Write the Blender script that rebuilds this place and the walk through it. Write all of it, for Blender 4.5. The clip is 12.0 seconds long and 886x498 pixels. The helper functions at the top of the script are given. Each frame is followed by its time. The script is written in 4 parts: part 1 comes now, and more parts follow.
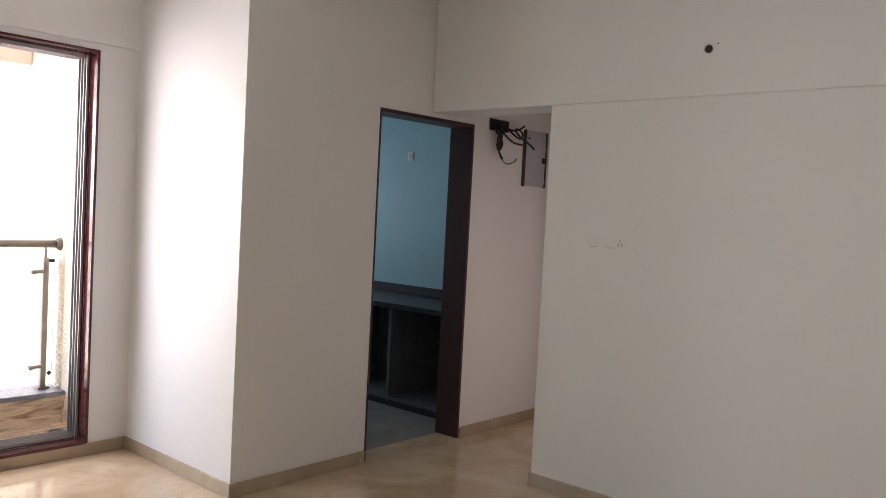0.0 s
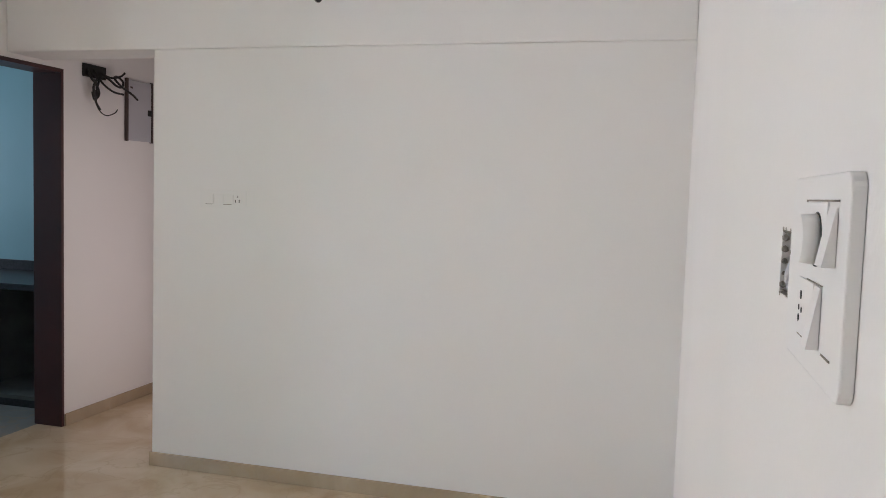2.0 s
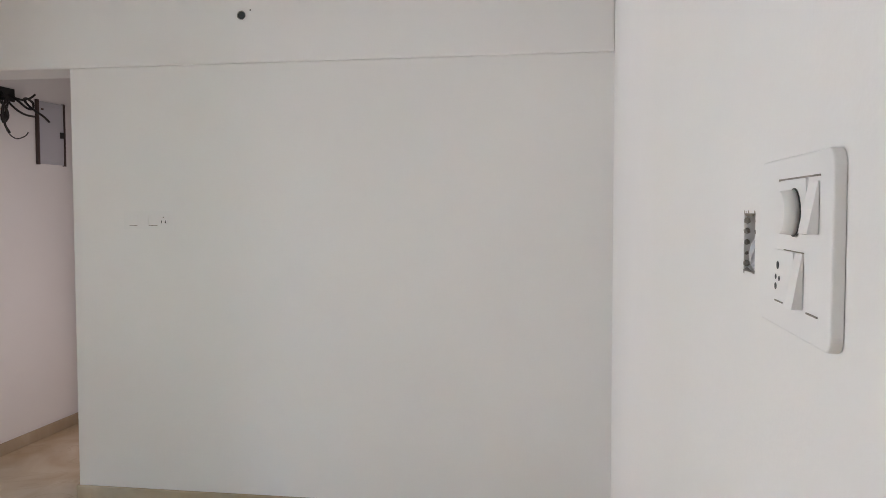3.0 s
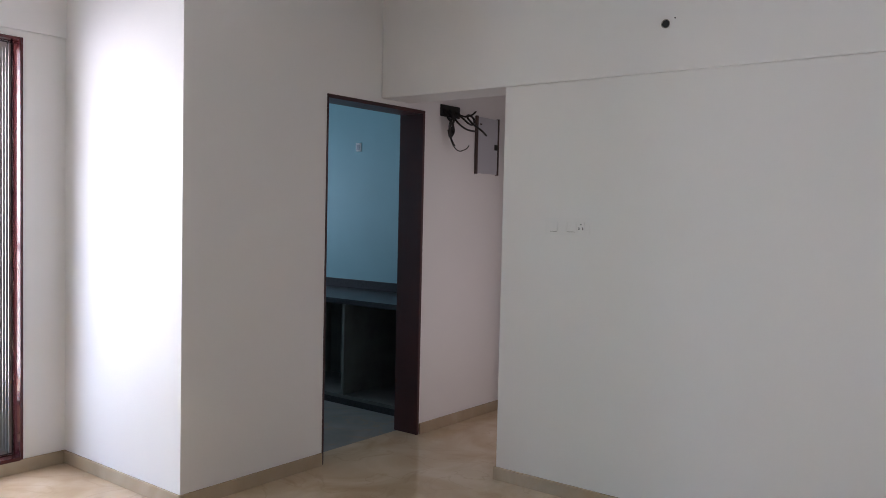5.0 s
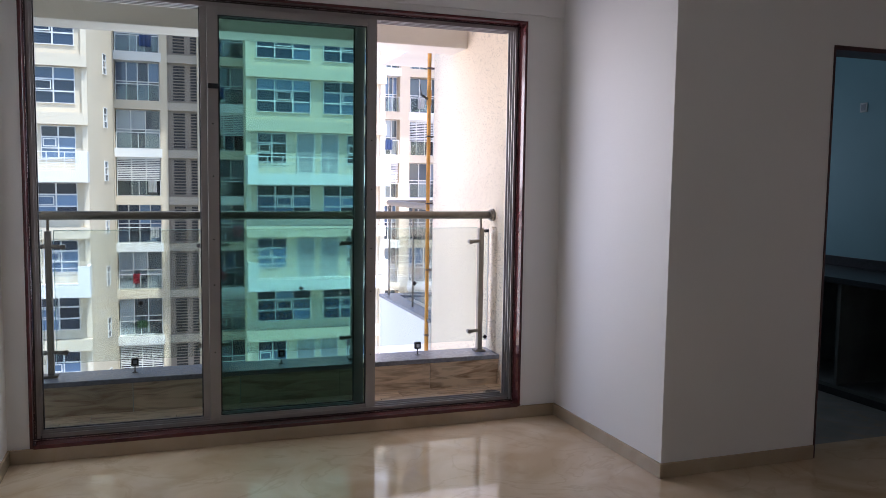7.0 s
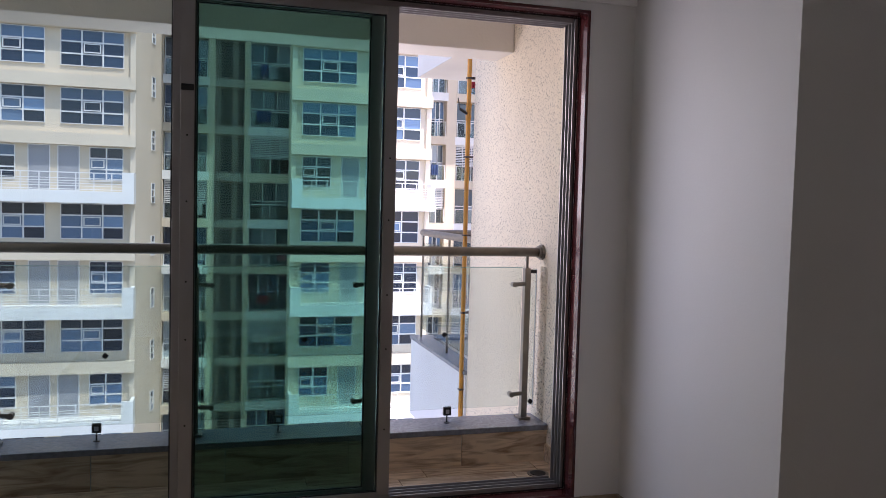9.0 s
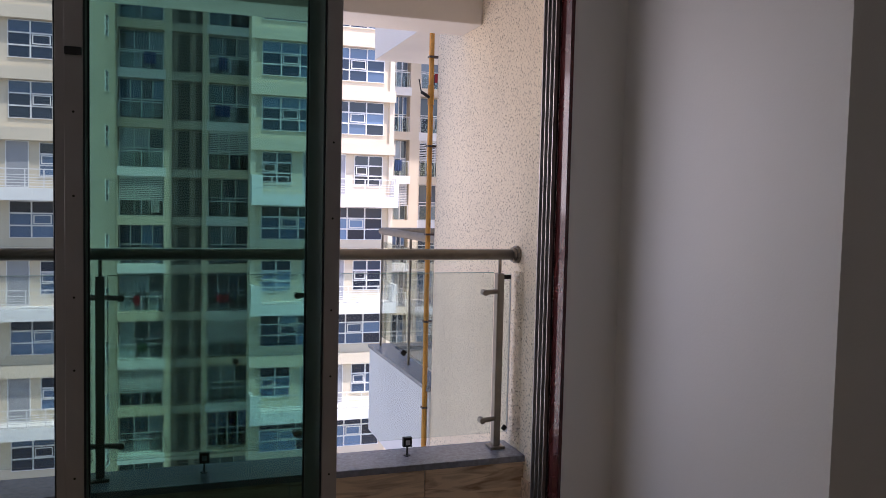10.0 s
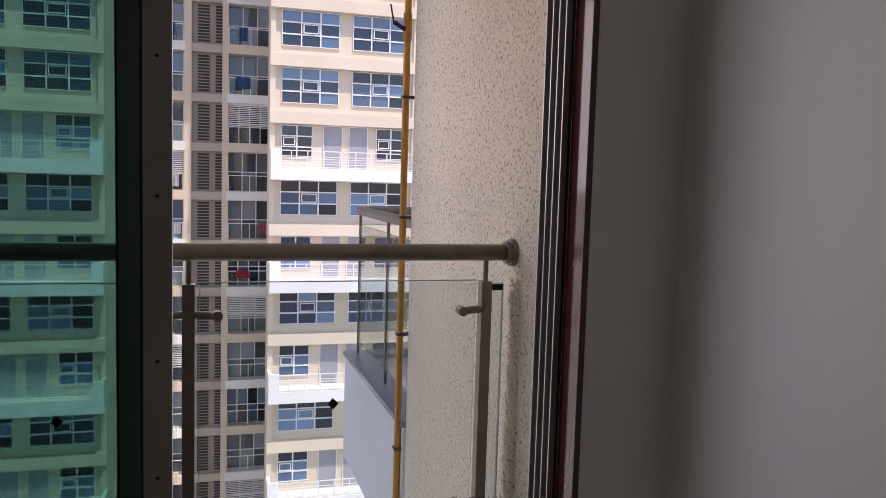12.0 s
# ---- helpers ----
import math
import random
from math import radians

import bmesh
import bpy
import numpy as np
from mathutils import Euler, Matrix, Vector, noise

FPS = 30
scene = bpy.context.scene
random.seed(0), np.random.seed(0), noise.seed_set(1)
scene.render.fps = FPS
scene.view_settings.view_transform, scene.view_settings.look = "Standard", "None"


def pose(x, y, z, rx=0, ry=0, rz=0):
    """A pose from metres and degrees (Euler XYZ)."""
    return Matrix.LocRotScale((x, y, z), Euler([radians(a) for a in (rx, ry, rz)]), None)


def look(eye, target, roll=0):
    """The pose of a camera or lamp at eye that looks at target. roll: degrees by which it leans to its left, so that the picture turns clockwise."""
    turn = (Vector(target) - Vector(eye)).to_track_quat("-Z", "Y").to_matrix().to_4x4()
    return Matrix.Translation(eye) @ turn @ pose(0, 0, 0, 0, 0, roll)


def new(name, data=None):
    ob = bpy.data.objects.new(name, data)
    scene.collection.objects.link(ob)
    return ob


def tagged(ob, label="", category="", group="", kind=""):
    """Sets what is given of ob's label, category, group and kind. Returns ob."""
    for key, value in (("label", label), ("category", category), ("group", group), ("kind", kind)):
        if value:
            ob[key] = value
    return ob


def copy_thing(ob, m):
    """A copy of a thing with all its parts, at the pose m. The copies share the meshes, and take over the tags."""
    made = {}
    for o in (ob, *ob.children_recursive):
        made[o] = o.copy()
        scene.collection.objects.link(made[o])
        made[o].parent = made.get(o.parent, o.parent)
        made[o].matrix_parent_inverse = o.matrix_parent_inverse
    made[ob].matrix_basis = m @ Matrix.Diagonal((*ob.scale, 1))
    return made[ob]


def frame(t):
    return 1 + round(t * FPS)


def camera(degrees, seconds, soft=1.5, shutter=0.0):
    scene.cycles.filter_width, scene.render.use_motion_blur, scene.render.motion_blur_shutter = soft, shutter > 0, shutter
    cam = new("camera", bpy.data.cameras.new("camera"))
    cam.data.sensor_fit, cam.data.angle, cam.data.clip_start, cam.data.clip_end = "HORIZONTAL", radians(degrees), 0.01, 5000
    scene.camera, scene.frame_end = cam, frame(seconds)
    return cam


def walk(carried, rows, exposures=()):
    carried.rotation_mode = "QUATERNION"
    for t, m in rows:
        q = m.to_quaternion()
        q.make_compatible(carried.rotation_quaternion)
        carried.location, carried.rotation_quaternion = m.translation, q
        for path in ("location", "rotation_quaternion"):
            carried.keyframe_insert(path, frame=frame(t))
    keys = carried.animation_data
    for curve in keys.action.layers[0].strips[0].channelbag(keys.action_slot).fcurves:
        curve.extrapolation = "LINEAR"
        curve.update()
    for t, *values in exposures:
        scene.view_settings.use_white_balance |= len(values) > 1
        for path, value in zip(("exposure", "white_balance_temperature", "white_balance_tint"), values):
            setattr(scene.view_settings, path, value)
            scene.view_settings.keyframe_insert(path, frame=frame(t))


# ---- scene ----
cam = camera(57.8, 12.0, soft=0.9)
PATH = [
    (0, (-0.121, -0.119, 1.493), (1.371, 1.21, 1.408), 3.0),
    (0.5, (-0.096, -0.124, 1.502), (1.558, 0.996, 1.395), 3.4),
    (1, (-0.061, -0.094, 1.489), (1.713, 0.82, 1.354), 3.6),
    (1.5, (0.013, -0.07, 1.44), (1.871, 0.657, 1.3), 3.2),
    (2, (0.031, -0.049, 1.462), (1.958, 0.468, 1.32), 1.8),
    (2.5, (-0.015, -0.001, 1.451), (1.951, 0.347, 1.335), 0.2),
    (2.7, (-0.022, 0.013, 1.439), (1.952, 0.316, 1.338), -0.2),
    (4.3, (-0.031, 0.022, 1.45), (1.82, 0.777, 1.39), 1.1),
    (4.5, (-0.032, 0.03, 1.433), (1.759, 0.918, 1.373), 1.1),
    (5, (-0.024, 0.025, 1.444), (1.553, 1.252, 1.356), 1.3),
    (5.5, (-0.044, 0.067, 1.442), (1.308, 1.536, 1.33), 1.4),
    (6, (-0.032, 0.08, 1.442), (1.06, 1.75, 1.303), 1.2),
    (6.5, (-0.049, 0.11, 1.408), (0.778, 1.925, 1.254), 1.0),
    (7, (-0.044, 0.149, 1.402), (0.624, 2.027, 1.233), 0.8),
    (7.2, (-0.059, 0.21, 1.415), (0.586, 2.096, 1.248), 0.8),
    (8.8, (0.276, 0.965, 1.422), (0.831, 2.883, 1.308), 1.5),
    (9, (0.32, 1.049, 1.42), (0.88, 2.966, 1.312), 1.5),
    (9.5, (0.416, 1.363, 1.421), (1.028, 3.265, 1.324), 1.4),
    (10, (0.525, 1.653, 1.415), (1.169, 3.542, 1.3), 1.3),
    (10.5, (0.714, 1.971, 1.416), (1.348, 3.864, 1.292), 1.2),
    (11, (0.857, 2.277, 1.392), (1.488, 4.169, 1.251), 1.0),
    (11.5, (0.965, 2.551, 1.415), (1.593, 4.443, 1.257), 1.2),
    (12, (1.156, 2.826, 1.401), (1.735, 4.732, 1.225), 1.7),
]
EXPOSURES = [(0, 3.55, 6660, 23), (0.5, 3.66, 6610, 23), (1.0, 4.27, 6340, 21), (1.5, 4.22, 6190, 21), (2.5, 4.02, 6190, 20), (4.5, 4.31, 5990, 21), (5.0, 3.65, 5940, 22), (5.5, 3.07, 6030, 24), (6.0, 2.73, 5980, 25), (6.5, 2.42, 5980, 25), (7.2, 2.12, 6030, 25), (9.0, 1.59, 6140, 27), (10.5, 1.0, 6440, 28), (12, 0.75, 6540, 27)]
walk(cam, [(t, look(eye, target, roll)) for t, eye, target, roll in PATH], EXPOSURES)

# ---- exposure and light ----
world = bpy.data.worlds.new("sky_world")
scene.world = world
world.use_nodes = True
wn = world.node_tree.nodes
sky = wn.new("ShaderNodeTexSky")
sky.sky_type = "NISHITA"
sky.sun_disc = False
SUN_EL, SUN_AZ = radians(67), radians(152)
sky.sun_elevation, sky.sun_rotation = SUN_EL, SUN_AZ
wn["Background"].inputs["Strength"].default_value = 0.15
world.node_tree.links.new(sky.outputs["Color"], wn["Background"].inputs["Color"])
sun = new("sun", bpy.data.lights.new("sun", "SUN"))
sun.data.energy, sun.data.angle, sun.data.color = 2.75, radians(0.5), (1.0, 0.95, 0.87)
sun.matrix_world = look((0, 0, 60), (-math.sin(SUN_AZ) * 10, -math.cos(SUN_AZ) * 10, 60 - 10 * math.tan(SUN_EL)))


def opening_lamp(name, w, h, power, colour, m):
    """Sky light that comes in by an opening."""
    ob = new(name, bpy.data.lights.new(name, "AREA"))
    ob.data.shape, ob.data.size, ob.data.size_y = "RECTANGLE", w, h
    ob.data.energy, ob.data.color = power, colour
    ob.matrix_world = m
    return ob


opening_lamp("balcony_opening_daylight", 2.0, 0.9, 5.0, (1.0, 0.96, 0.95), look((0.6, 6.38, 1.80), (0.6, 4.6, 1.55)))
opening_lamp("balcony_door_daylight", 0.76, 1.8, 4.6, (1.0, 0.91, 0.92), look((-0.22, 4.63, 1.38), (-0.2, 0, 1.38)))
opening_lamp("open_leaf_daylight", 0.82, 1.8, 1.1, (0.97, 0.94, 0.96), look((1.52, 4.63, 1.38), (1.52, 0, 1.38)))
opening_lamp("passage_room_daylight", 0.75, 1.95, 0.23, (1.0, 0.88, 0.80), look((4.33, 2.42, 1.0), (4.33, 4, 1.0)))
opening_lamp("kitchen_window_daylight", 1.3, 1.0, 0.9, (0.72, 0.9, 1.0), look((3.7, 6.19, 1.6), (3.7, 0, 1.4)))


# ---- materials ----
def material(name, base, rough=0.6, metal=0.0, var=0.06, scale=3.0, fine=60.0, bump=0.05, spec=0.5, second=None, coat=0.0):
    """A painted or plain surface: base colour with stains at one scale and grain at another."""
    m = bpy.data.materials.new(name)
    m.use_nodes = True
    n, l = m.node_tree.nodes, m.node_tree.links
    b = n["Principled BSDF"]
    b.inputs["Roughness"].default_value, b.inputs["Metallic"].default_value = rough, metal
    b.inputs["Specular IOR Level"].default_value = spec
    b.inputs["Coat Weight"].default_value = coat
    co = n.new("ShaderNodeTexCoord")
    big, small, ramp = n.new("ShaderNodeTexNoise"), n.new("ShaderNodeTexNoise"), n.new("ShaderNodeMix")
    big.inputs["Scale"].default_value, big.inputs["Detail"].default_value = scale, 4
    small.inputs["Scale"].default_value, small.inputs["Detail"].default_value = fine, 3
    l.new(co.outputs["Object"], big.inputs["Vector"]), l.new(co.outputs["Object"], small.inputs["Vector"])
    ramp.data_type = "RGBA"
    dark = second or [c * (1 - 2 * var) for c in base]
    ramp.inputs[6].default_value, ramp.inputs[7].default_value = (*dark, 1), (*base, 1)
    mr = n.new("ShaderNodeMapRange")
    mr.inputs["From Min"].default_value, mr.inputs["From Max"].default_value = 0.3, 0.65
    l.new(big.outputs["Fac"], mr.inputs["Value"]), l.new(mr.outputs["Result"], ramp.inputs[0])
    l.new(ramp.outputs[2], b.inputs["Base Color"])
    rr = n.new("ShaderNodeMapRange")
    rr.inputs["To Min"].default_value, rr.inputs["To Max"].default_value = max(rough - 0.06, 0.02), min(rough + 0.06, 1)
    l.new(small.outputs["Fac"], rr.inputs["Value"]), l.new(rr.outputs["Result"], b.inputs["Roughness"])
    if bump:
        bp = n.new("ShaderNodeBump")
        bp.inputs["Strength"].default_value, bp.inputs["Distance"].default_value = bump, 0.01
        l.new(small.outputs["Fac"], bp.inputs["Height"]), l.new(bp.outputs["Normal"], b.inputs["Normal"])
    return m


def marble(name, light, dark, rough, vein=(0.45, 0.33, 0.2)):
    """Polished beige marble tile with clouded patches and thin veins."""
    m = bpy.data.materials.new(name)
    m.use_nodes = True
    n, l = m.node_tree.nodes, m.node_tree.links
    b = n["Principled BSDF"]
    b.inputs["Roughness"].default_value = rough
    co = n.new("ShaderNodeTexCoord")
    warp, cloud, wave = n.new("ShaderNodeTexNoise"), n.new("ShaderNodeTexNoise"), n.new("ShaderNodeTexNoise")
    warp.inputs["Scale"].default_value, cloud.inputs["Scale"].default_value, wave.inputs["Scale"].default_value = 1.3, 2.2, 1.6
    cloud.inputs["Detail"].default_value, wave.inputs["Detail"].default_value = 8, 6
    cloud.inputs["Distortion"].default_value, wave.inputs["Distortion"].default_value = 1.2, 2.0
    l.new(co.outputs["Object"], warp.inputs["Vector"])
    l.new(co.outputs["Object"], cloud.inputs["Vector"])
    l.new(co.outputs["Object"], wave.inputs["Vector"])
    mix = n.new("ShaderNodeMix")
    mix.data_type = "RGBA"
    mix.inputs[6].default_value, mix.inputs[7].default_value = (*dark, 1), (*light, 1)
    mr = n.new("ShaderNodeMapRange")
    mr.inputs["From Min"].default_value, mr.inputs["From Max"].default_value = 0.32, 0.68
    l.new(cloud.outputs["Fac"], mr.inputs["Value"]), l.new(mr.outputs["Result"], mix.inputs[0])
    ab, vm = n.new("ShaderNodeMath"), n.new("ShaderNodeMapRange")
    ab.operation = "SUBTRACT"
    ab.inputs[1].default_value = 0.5
    l.new(wave.outputs["Fac"], ab.inputs[0])
    ab2 = n.new("ShaderNodeMath")
    ab2.operation = "ABSOLUTE"
    l.new(ab.outputs[0], ab2.inputs[0])
    vm.inputs["From Min"].default_value, vm.inputs["From Max"].default_value = 0.0, 0.02
    vm.inputs["To Min"].default_value, vm.inputs["To Max"].default_value = 0.35, 0.0
    l.new(ab2.outputs[0], vm.inputs["Value"])
    veins = n.new("ShaderNodeMix")
    veins.data_type = "RGBA"
    veins.inputs[7].default_value = (*vein, 1)
    l.new(vm.outputs["Result"], veins.inputs[0]), l.new(mix.outputs[2], veins.inputs[6])
    l.new(veins.outputs[2], b.inputs["Base Color"])
    return m


def wood_tile(name, light, dark, grain_axis="X", rough=0.45):
    """Wood-look ceramic plank: streaks along one axis, knots, per-piece variation."""
    m = bpy.data.materials.new(name)
    m.use_nodes = True
    n, l = m.node_tree.nodes, m.node_tree.links
    b = n["Principled BSDF"]
    b.inputs["Roughness"].default_value = rough
    co, mp, info = n.new("ShaderNodeTexCoord"), n.new("ShaderNodeMapping"), n.new("ShaderNodeObjectInfo")
    mp.inputs["Scale"].default_value = (2.0, 14.0, 14.0) if grain_axis == "X" else (14.0, 2.0, 14.0)
    l.new(co.outputs["Object"], mp.inputs["Vector"])
    add = n.new("ShaderNodeVectorMath")
    off = n.new("ShaderNodeMath")
    off.operation = "MULTIPLY"
    off.inputs[1].default_value = 37.0
    l.new(info.outputs["Random"], off.inputs[0])
    l.new(mp.outputs["Vector"], add.inputs[0]), l.new(off.outputs[0], add.inputs[1])
    tx = n.new("ShaderNodeTexNoise")
    tx.inputs["Scale"].default_value, tx.inputs["Detail"].default_value, tx.inputs["Distortion"].default_value = 1.6, 7, 1.6
    l.new(add.outputs[0], tx.inputs["Vector"])
    cr = n.new("ShaderNodeValToRGB")
    cr.color_ramp.elements[0].position, cr.color_ramp.elements[0].color = 0.3, (*dark, 1)
    cr.color_ramp.elements[1].position, cr.color_ramp.elements[1].color = 0.56, (*light, 1)
    l.new(tx.outputs["Fac"], cr.inputs["Fac"])
    hs, vr = n.new("ShaderNodeHueSaturation"), n.new("ShaderNodeMapRange")
    vr.inputs["To Min"].default_value, vr.inputs["To Max"].default_value = 0.8, 1.15
    l.new(info.outputs["Random"], vr.inputs["Value"]), l.new(vr.outputs["Result"], hs.inputs["Value"])
    l.new(cr.outputs["Color"], hs.inputs["Color"]), l.new(hs.outputs["Color"], b.inputs["Base Color"])
    bp = n.new("ShaderNodeBump")
    bp.inputs["Strength"].default_value, bp.inputs["Distance"].default_value = 0.15, 0.004
    l.new(tx.outputs["Fac"], bp.inputs["Height"]), l.new(bp.outputs["Normal"], b.inputs["Normal"])
    return m


def stucco(name, base, dark, size, depth):
    """Rough-cast plaster: raised blobs with pits between them, the shade in the pits painted as a dark colour."""
    m = bpy.data.materials.new(name)
    m.use_nodes = True
    n, l = m.node_tree.nodes, m.node_tree.links
    b = n["Principled BSDF"]
    b.inputs["Roughness"].default_value = 0.9
    co = n.new("ShaderNodeTexCoord")
    a, c, big = n.new("ShaderNodeTexNoise"), n.new("ShaderNodeTexNoise"), n.new("ShaderNodeTexNoise")
    a.inputs["Scale"].default_value, a.inputs["Detail"].default_value, a.inputs["Distortion"].default_value = size, 3, 0.6
    c.inputs["Scale"].default_value, big.inputs["Scale"].default_value = size * 4, 1.4
    for t in (a, c, big):
        l.new(co.outputs["Object"], t.inputs["Vector"])
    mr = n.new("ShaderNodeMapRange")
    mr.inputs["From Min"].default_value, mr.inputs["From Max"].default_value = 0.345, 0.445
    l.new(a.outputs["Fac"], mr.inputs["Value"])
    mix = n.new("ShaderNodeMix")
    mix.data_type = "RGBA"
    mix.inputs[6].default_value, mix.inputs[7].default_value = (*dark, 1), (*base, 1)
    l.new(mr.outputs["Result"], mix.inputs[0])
    st = n.new("ShaderNodeHueSaturation")
    sv = n.new("ShaderNodeMapRange")
    sv.inputs["To Min"].default_value, sv.inputs["To Max"].default_value = 0.85, 1.1
    l.new(big.outputs["Fac"], sv.inputs["Value"]), l.new(sv.outputs["Result"], st.inputs["Value"])
    l.new(mix.outputs[2], st.inputs["Color"]), l.new(st.outputs["Color"], b.inputs["Base Color"])
    sm = n.new("ShaderNodeMath")
    sm.operation = "MULTIPLY_ADD"
    sm.inputs[1].default_value = 0.25
    l.new(c.outputs["Fac"], sm.inputs[0]), l.new(mr.outputs["Result"], sm.inputs[2])
    bp = n.new("ShaderNodeBump")
    bp.inputs["Strength"].default_value, bp.inputs["Distance"].default_value = 0.6, depth
    l.new(sm.outputs[0], bp.inputs["Height"]), l.new(bp.outputs["Normal"], b.inputs["Normal"])
    return m


def glass(name, tint, gloss=1.0, rough=0.0):
    """Sheet glass: passes light with a tint, and mirrors by Fresnel."""
    m = bpy.data.materials.new(name)
    m.use_nodes = True
    n, l = m.node_tree.nodes, m.node_tree.links
    n.remove(n["Principled BSDF"])
    t, g, mix, lw = n.new("ShaderNodeBsdfTransparent"), n.new("ShaderNodeBsdfGlossy"), n.new("ShaderNodeMixShader"), n.new("ShaderNodeLayerWeight")
    pw, fr = n.new("ShaderNodeMath"), n.new("ShaderNodeMath")
    pw.operation, fr.operation = "POWER", "MULTIPLY_ADD"
    lw.inputs["Blend"].default_value, pw.inputs[1].default_value = 0.5, 5.0
    fr.inputs[1].default_value, fr.inputs[2].default_value = 0.96, 0.04
    l.new(lw.outputs["Facing"], pw.inputs[0]), l.new(pw.outputs[0], fr.inputs[0])
    t.inputs["Color"].default_value = (*tint, 1)
    g.inputs["Roughness"].default_value = rough
    g.inputs["Color"].default_value = (gloss, gloss, gloss, 1)
    l.new(fr.outputs[0], mix.inputs["Fac"]), l.new(t.outputs[0], mix.inputs[1]), l.new(g.outputs[0], mix.inputs[2])
    l.new(mix.outputs[0], n["Material Output"].inputs["Surface"])
    return m


WALL = material("white_wall_paint", (0.84, 0.815, 0.79), 0.5, var=0.018, scale=0.9, fine=120, bump=0.06)
CEIL = material("white_ceiling_paint", (0.83, 0.82, 0.80), 0.7, var=0.01, bump=0.03)
FLOOR = marble("polished_beige_marble", (0.70, 0.56, 0.395), (0.54, 0.40, 0.25), 0.06)
SKIRT = marble("skirting_marble", (0.50, 0.40, 0.28), (0.38, 0.29, 0.19), 0.2)
RED = marble("red_brown_granite", (0.10, 0.022, 0.022), (0.055, 0.012, 0.014), 0.12, vein=(0.16, 0.05, 0.045))
ALU = material("pale_aluminium", (0.38, 0.355, 0.345), 0.42, 0.6, var=0.05, scale=5, fine=90, bump=0.02)
ALU_DARK = material("gasket_black", (0.02, 0.02, 0.022), 0.6, var=0.1)
TINT = glass("green_tinted_glass", (0.315, 0.495, 0.452), 0.5)
PALE_TINT = glass("pale_tinted_glass", (0.355, 0.425, 0.41), 0.7)
CLEAR = glass("clear_railing_glass", (0.93, 0.96, 0.945), 0.45)
GLASS_EDGE = material("green_glass_edge", (0.35, 0.55, 0.48), 0.2, var=0.05)
STEEL = material("dull_steel", (0.27, 0.235, 0.195), 0.42, 0.7, var=0.08, scale=20, fine=160, bump=0.03)
BLACK = material("black_plastic", (0.012, 0.012, 0.012), 0.5, var=0.2)
DOORWOOD = material("dark_red_brown_lacquer", (0.060, 0.018, 0.018), 0.45, var=0.15, scale=3, fine=40, bump=0.05)
GREY_BOX = material("grey_powder_coat", (0.50, 0.50, 0.53), 0.5, 0.0, var=0.03, bump=0.03)
BOX_TRIM = material("dark_brown_trim", (0.07, 0.045, 0.04), 0.45, var=0.1)
PLATE = material("wall_white_plastic", (0.83, 0.808, 0.785), 0.5, var=0.01, bump=0.0)
PLASTIC = material("white_switch_plastic", (0.83, 0.81, 0.79), 0.45, var=0.01, bump=0.0)
# raw plaster and joints; also the painted shadow strips below the switches
PLASTER_AND_SHADOW = material("raw_plaster_and_shadow", (0.40, 0.36, 0.31), 0.9, var=0.25, scale=40, fine=200, bump=0.6)
GRANITE = material("black_granite", (0.030, 0.028, 0.033), 0.35, var=0.3, scale=60, fine=300, bump=0.0)
LEDGE = material("blue_grey_granite", (0.24, 0.25, 0.29), 0.25, var=0.15, scale=50, fine=300, bump=0.02)
CARCASS = material("grey_cement_board", (0.13, 0.14, 0.13), 0.8, var=0.15, scale=6, bump=0.1)
TEAL = material("pale_blue_wall_tile", (0.34, 0.57, 0.62), 0.5, var=0.03, scale=2, bump=0.01)
GROUT = material("tile_grout", (0.40, 0.52, 0.54), 0.9, var=0.05)
WOODTILE = wood_tile("wood_look_tile", (0.76, 0.59, 0.41), (0.30, 0.18, 0.10))
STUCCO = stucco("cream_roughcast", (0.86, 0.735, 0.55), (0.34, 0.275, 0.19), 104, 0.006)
PLAIN_OUT = material("cream_outdoor_paint", (0.76, 0.70, 0.62), 0.85, var=0.05, scale=1.5, fine=60, bump=0.15)
PARAPET = material("white_parapet_paint", (0.72, 0.71, 0.70), 0.8, var=0.04, scale=2, fine=50, bump=0.15)
PIPE = material("orange_pipe_paint", (0.55, 0.25, 0.03), 0.5, var=0.12, scale=12, fine=60, bump=0.05)
TOWER = material("cream_tower_paint", (0.68, 0.585, 0.45), 0.9, var=0.05, scale=0.35, fine=6, bump=0.05)
# darker copy of the tower paint, with the recess shade put into its colour
TOWER_SHADE = material("shaded_tower_paint", (0.47, 0.42, 0.35), 0.9, var=0.06, scale=0.35, fine=6, bump=0.05)
# still darker tower paint: the shade inside the louvred shaft, painted in
TOWER_SHAFT = material("shaded_shaft_paint", (0.34, 0.285, 0.235), 0.9, var=0.08, scale=0.35, fine=6, bump=0.05)
TOWER_WHITE = material("white_tower_paint", (0.80, 0.79, 0.76), 0.85, var=0.04, scale=0.5, fine=6, bump=0.05)
WINFRAME = material("white_window_frame", (0.75, 0.74, 0.72), 0.5, var=0.02, bump=0.0)
LOUVRE = material("dark_louvre_gap", (0.03, 0.03, 0.035), 0.7, var=0.1, bump=0.0)
SHUTTER = material("grey_door_sheet", (0.33, 0.33, 0.35), 0.6, var=0.05, scale=1, bump=0.02)
GROUND = material("pale_concrete_ground", (0.38, 0.36, 0.33), 0.9, var=0.12, scale=0.1, fine=2, bump=0.1)


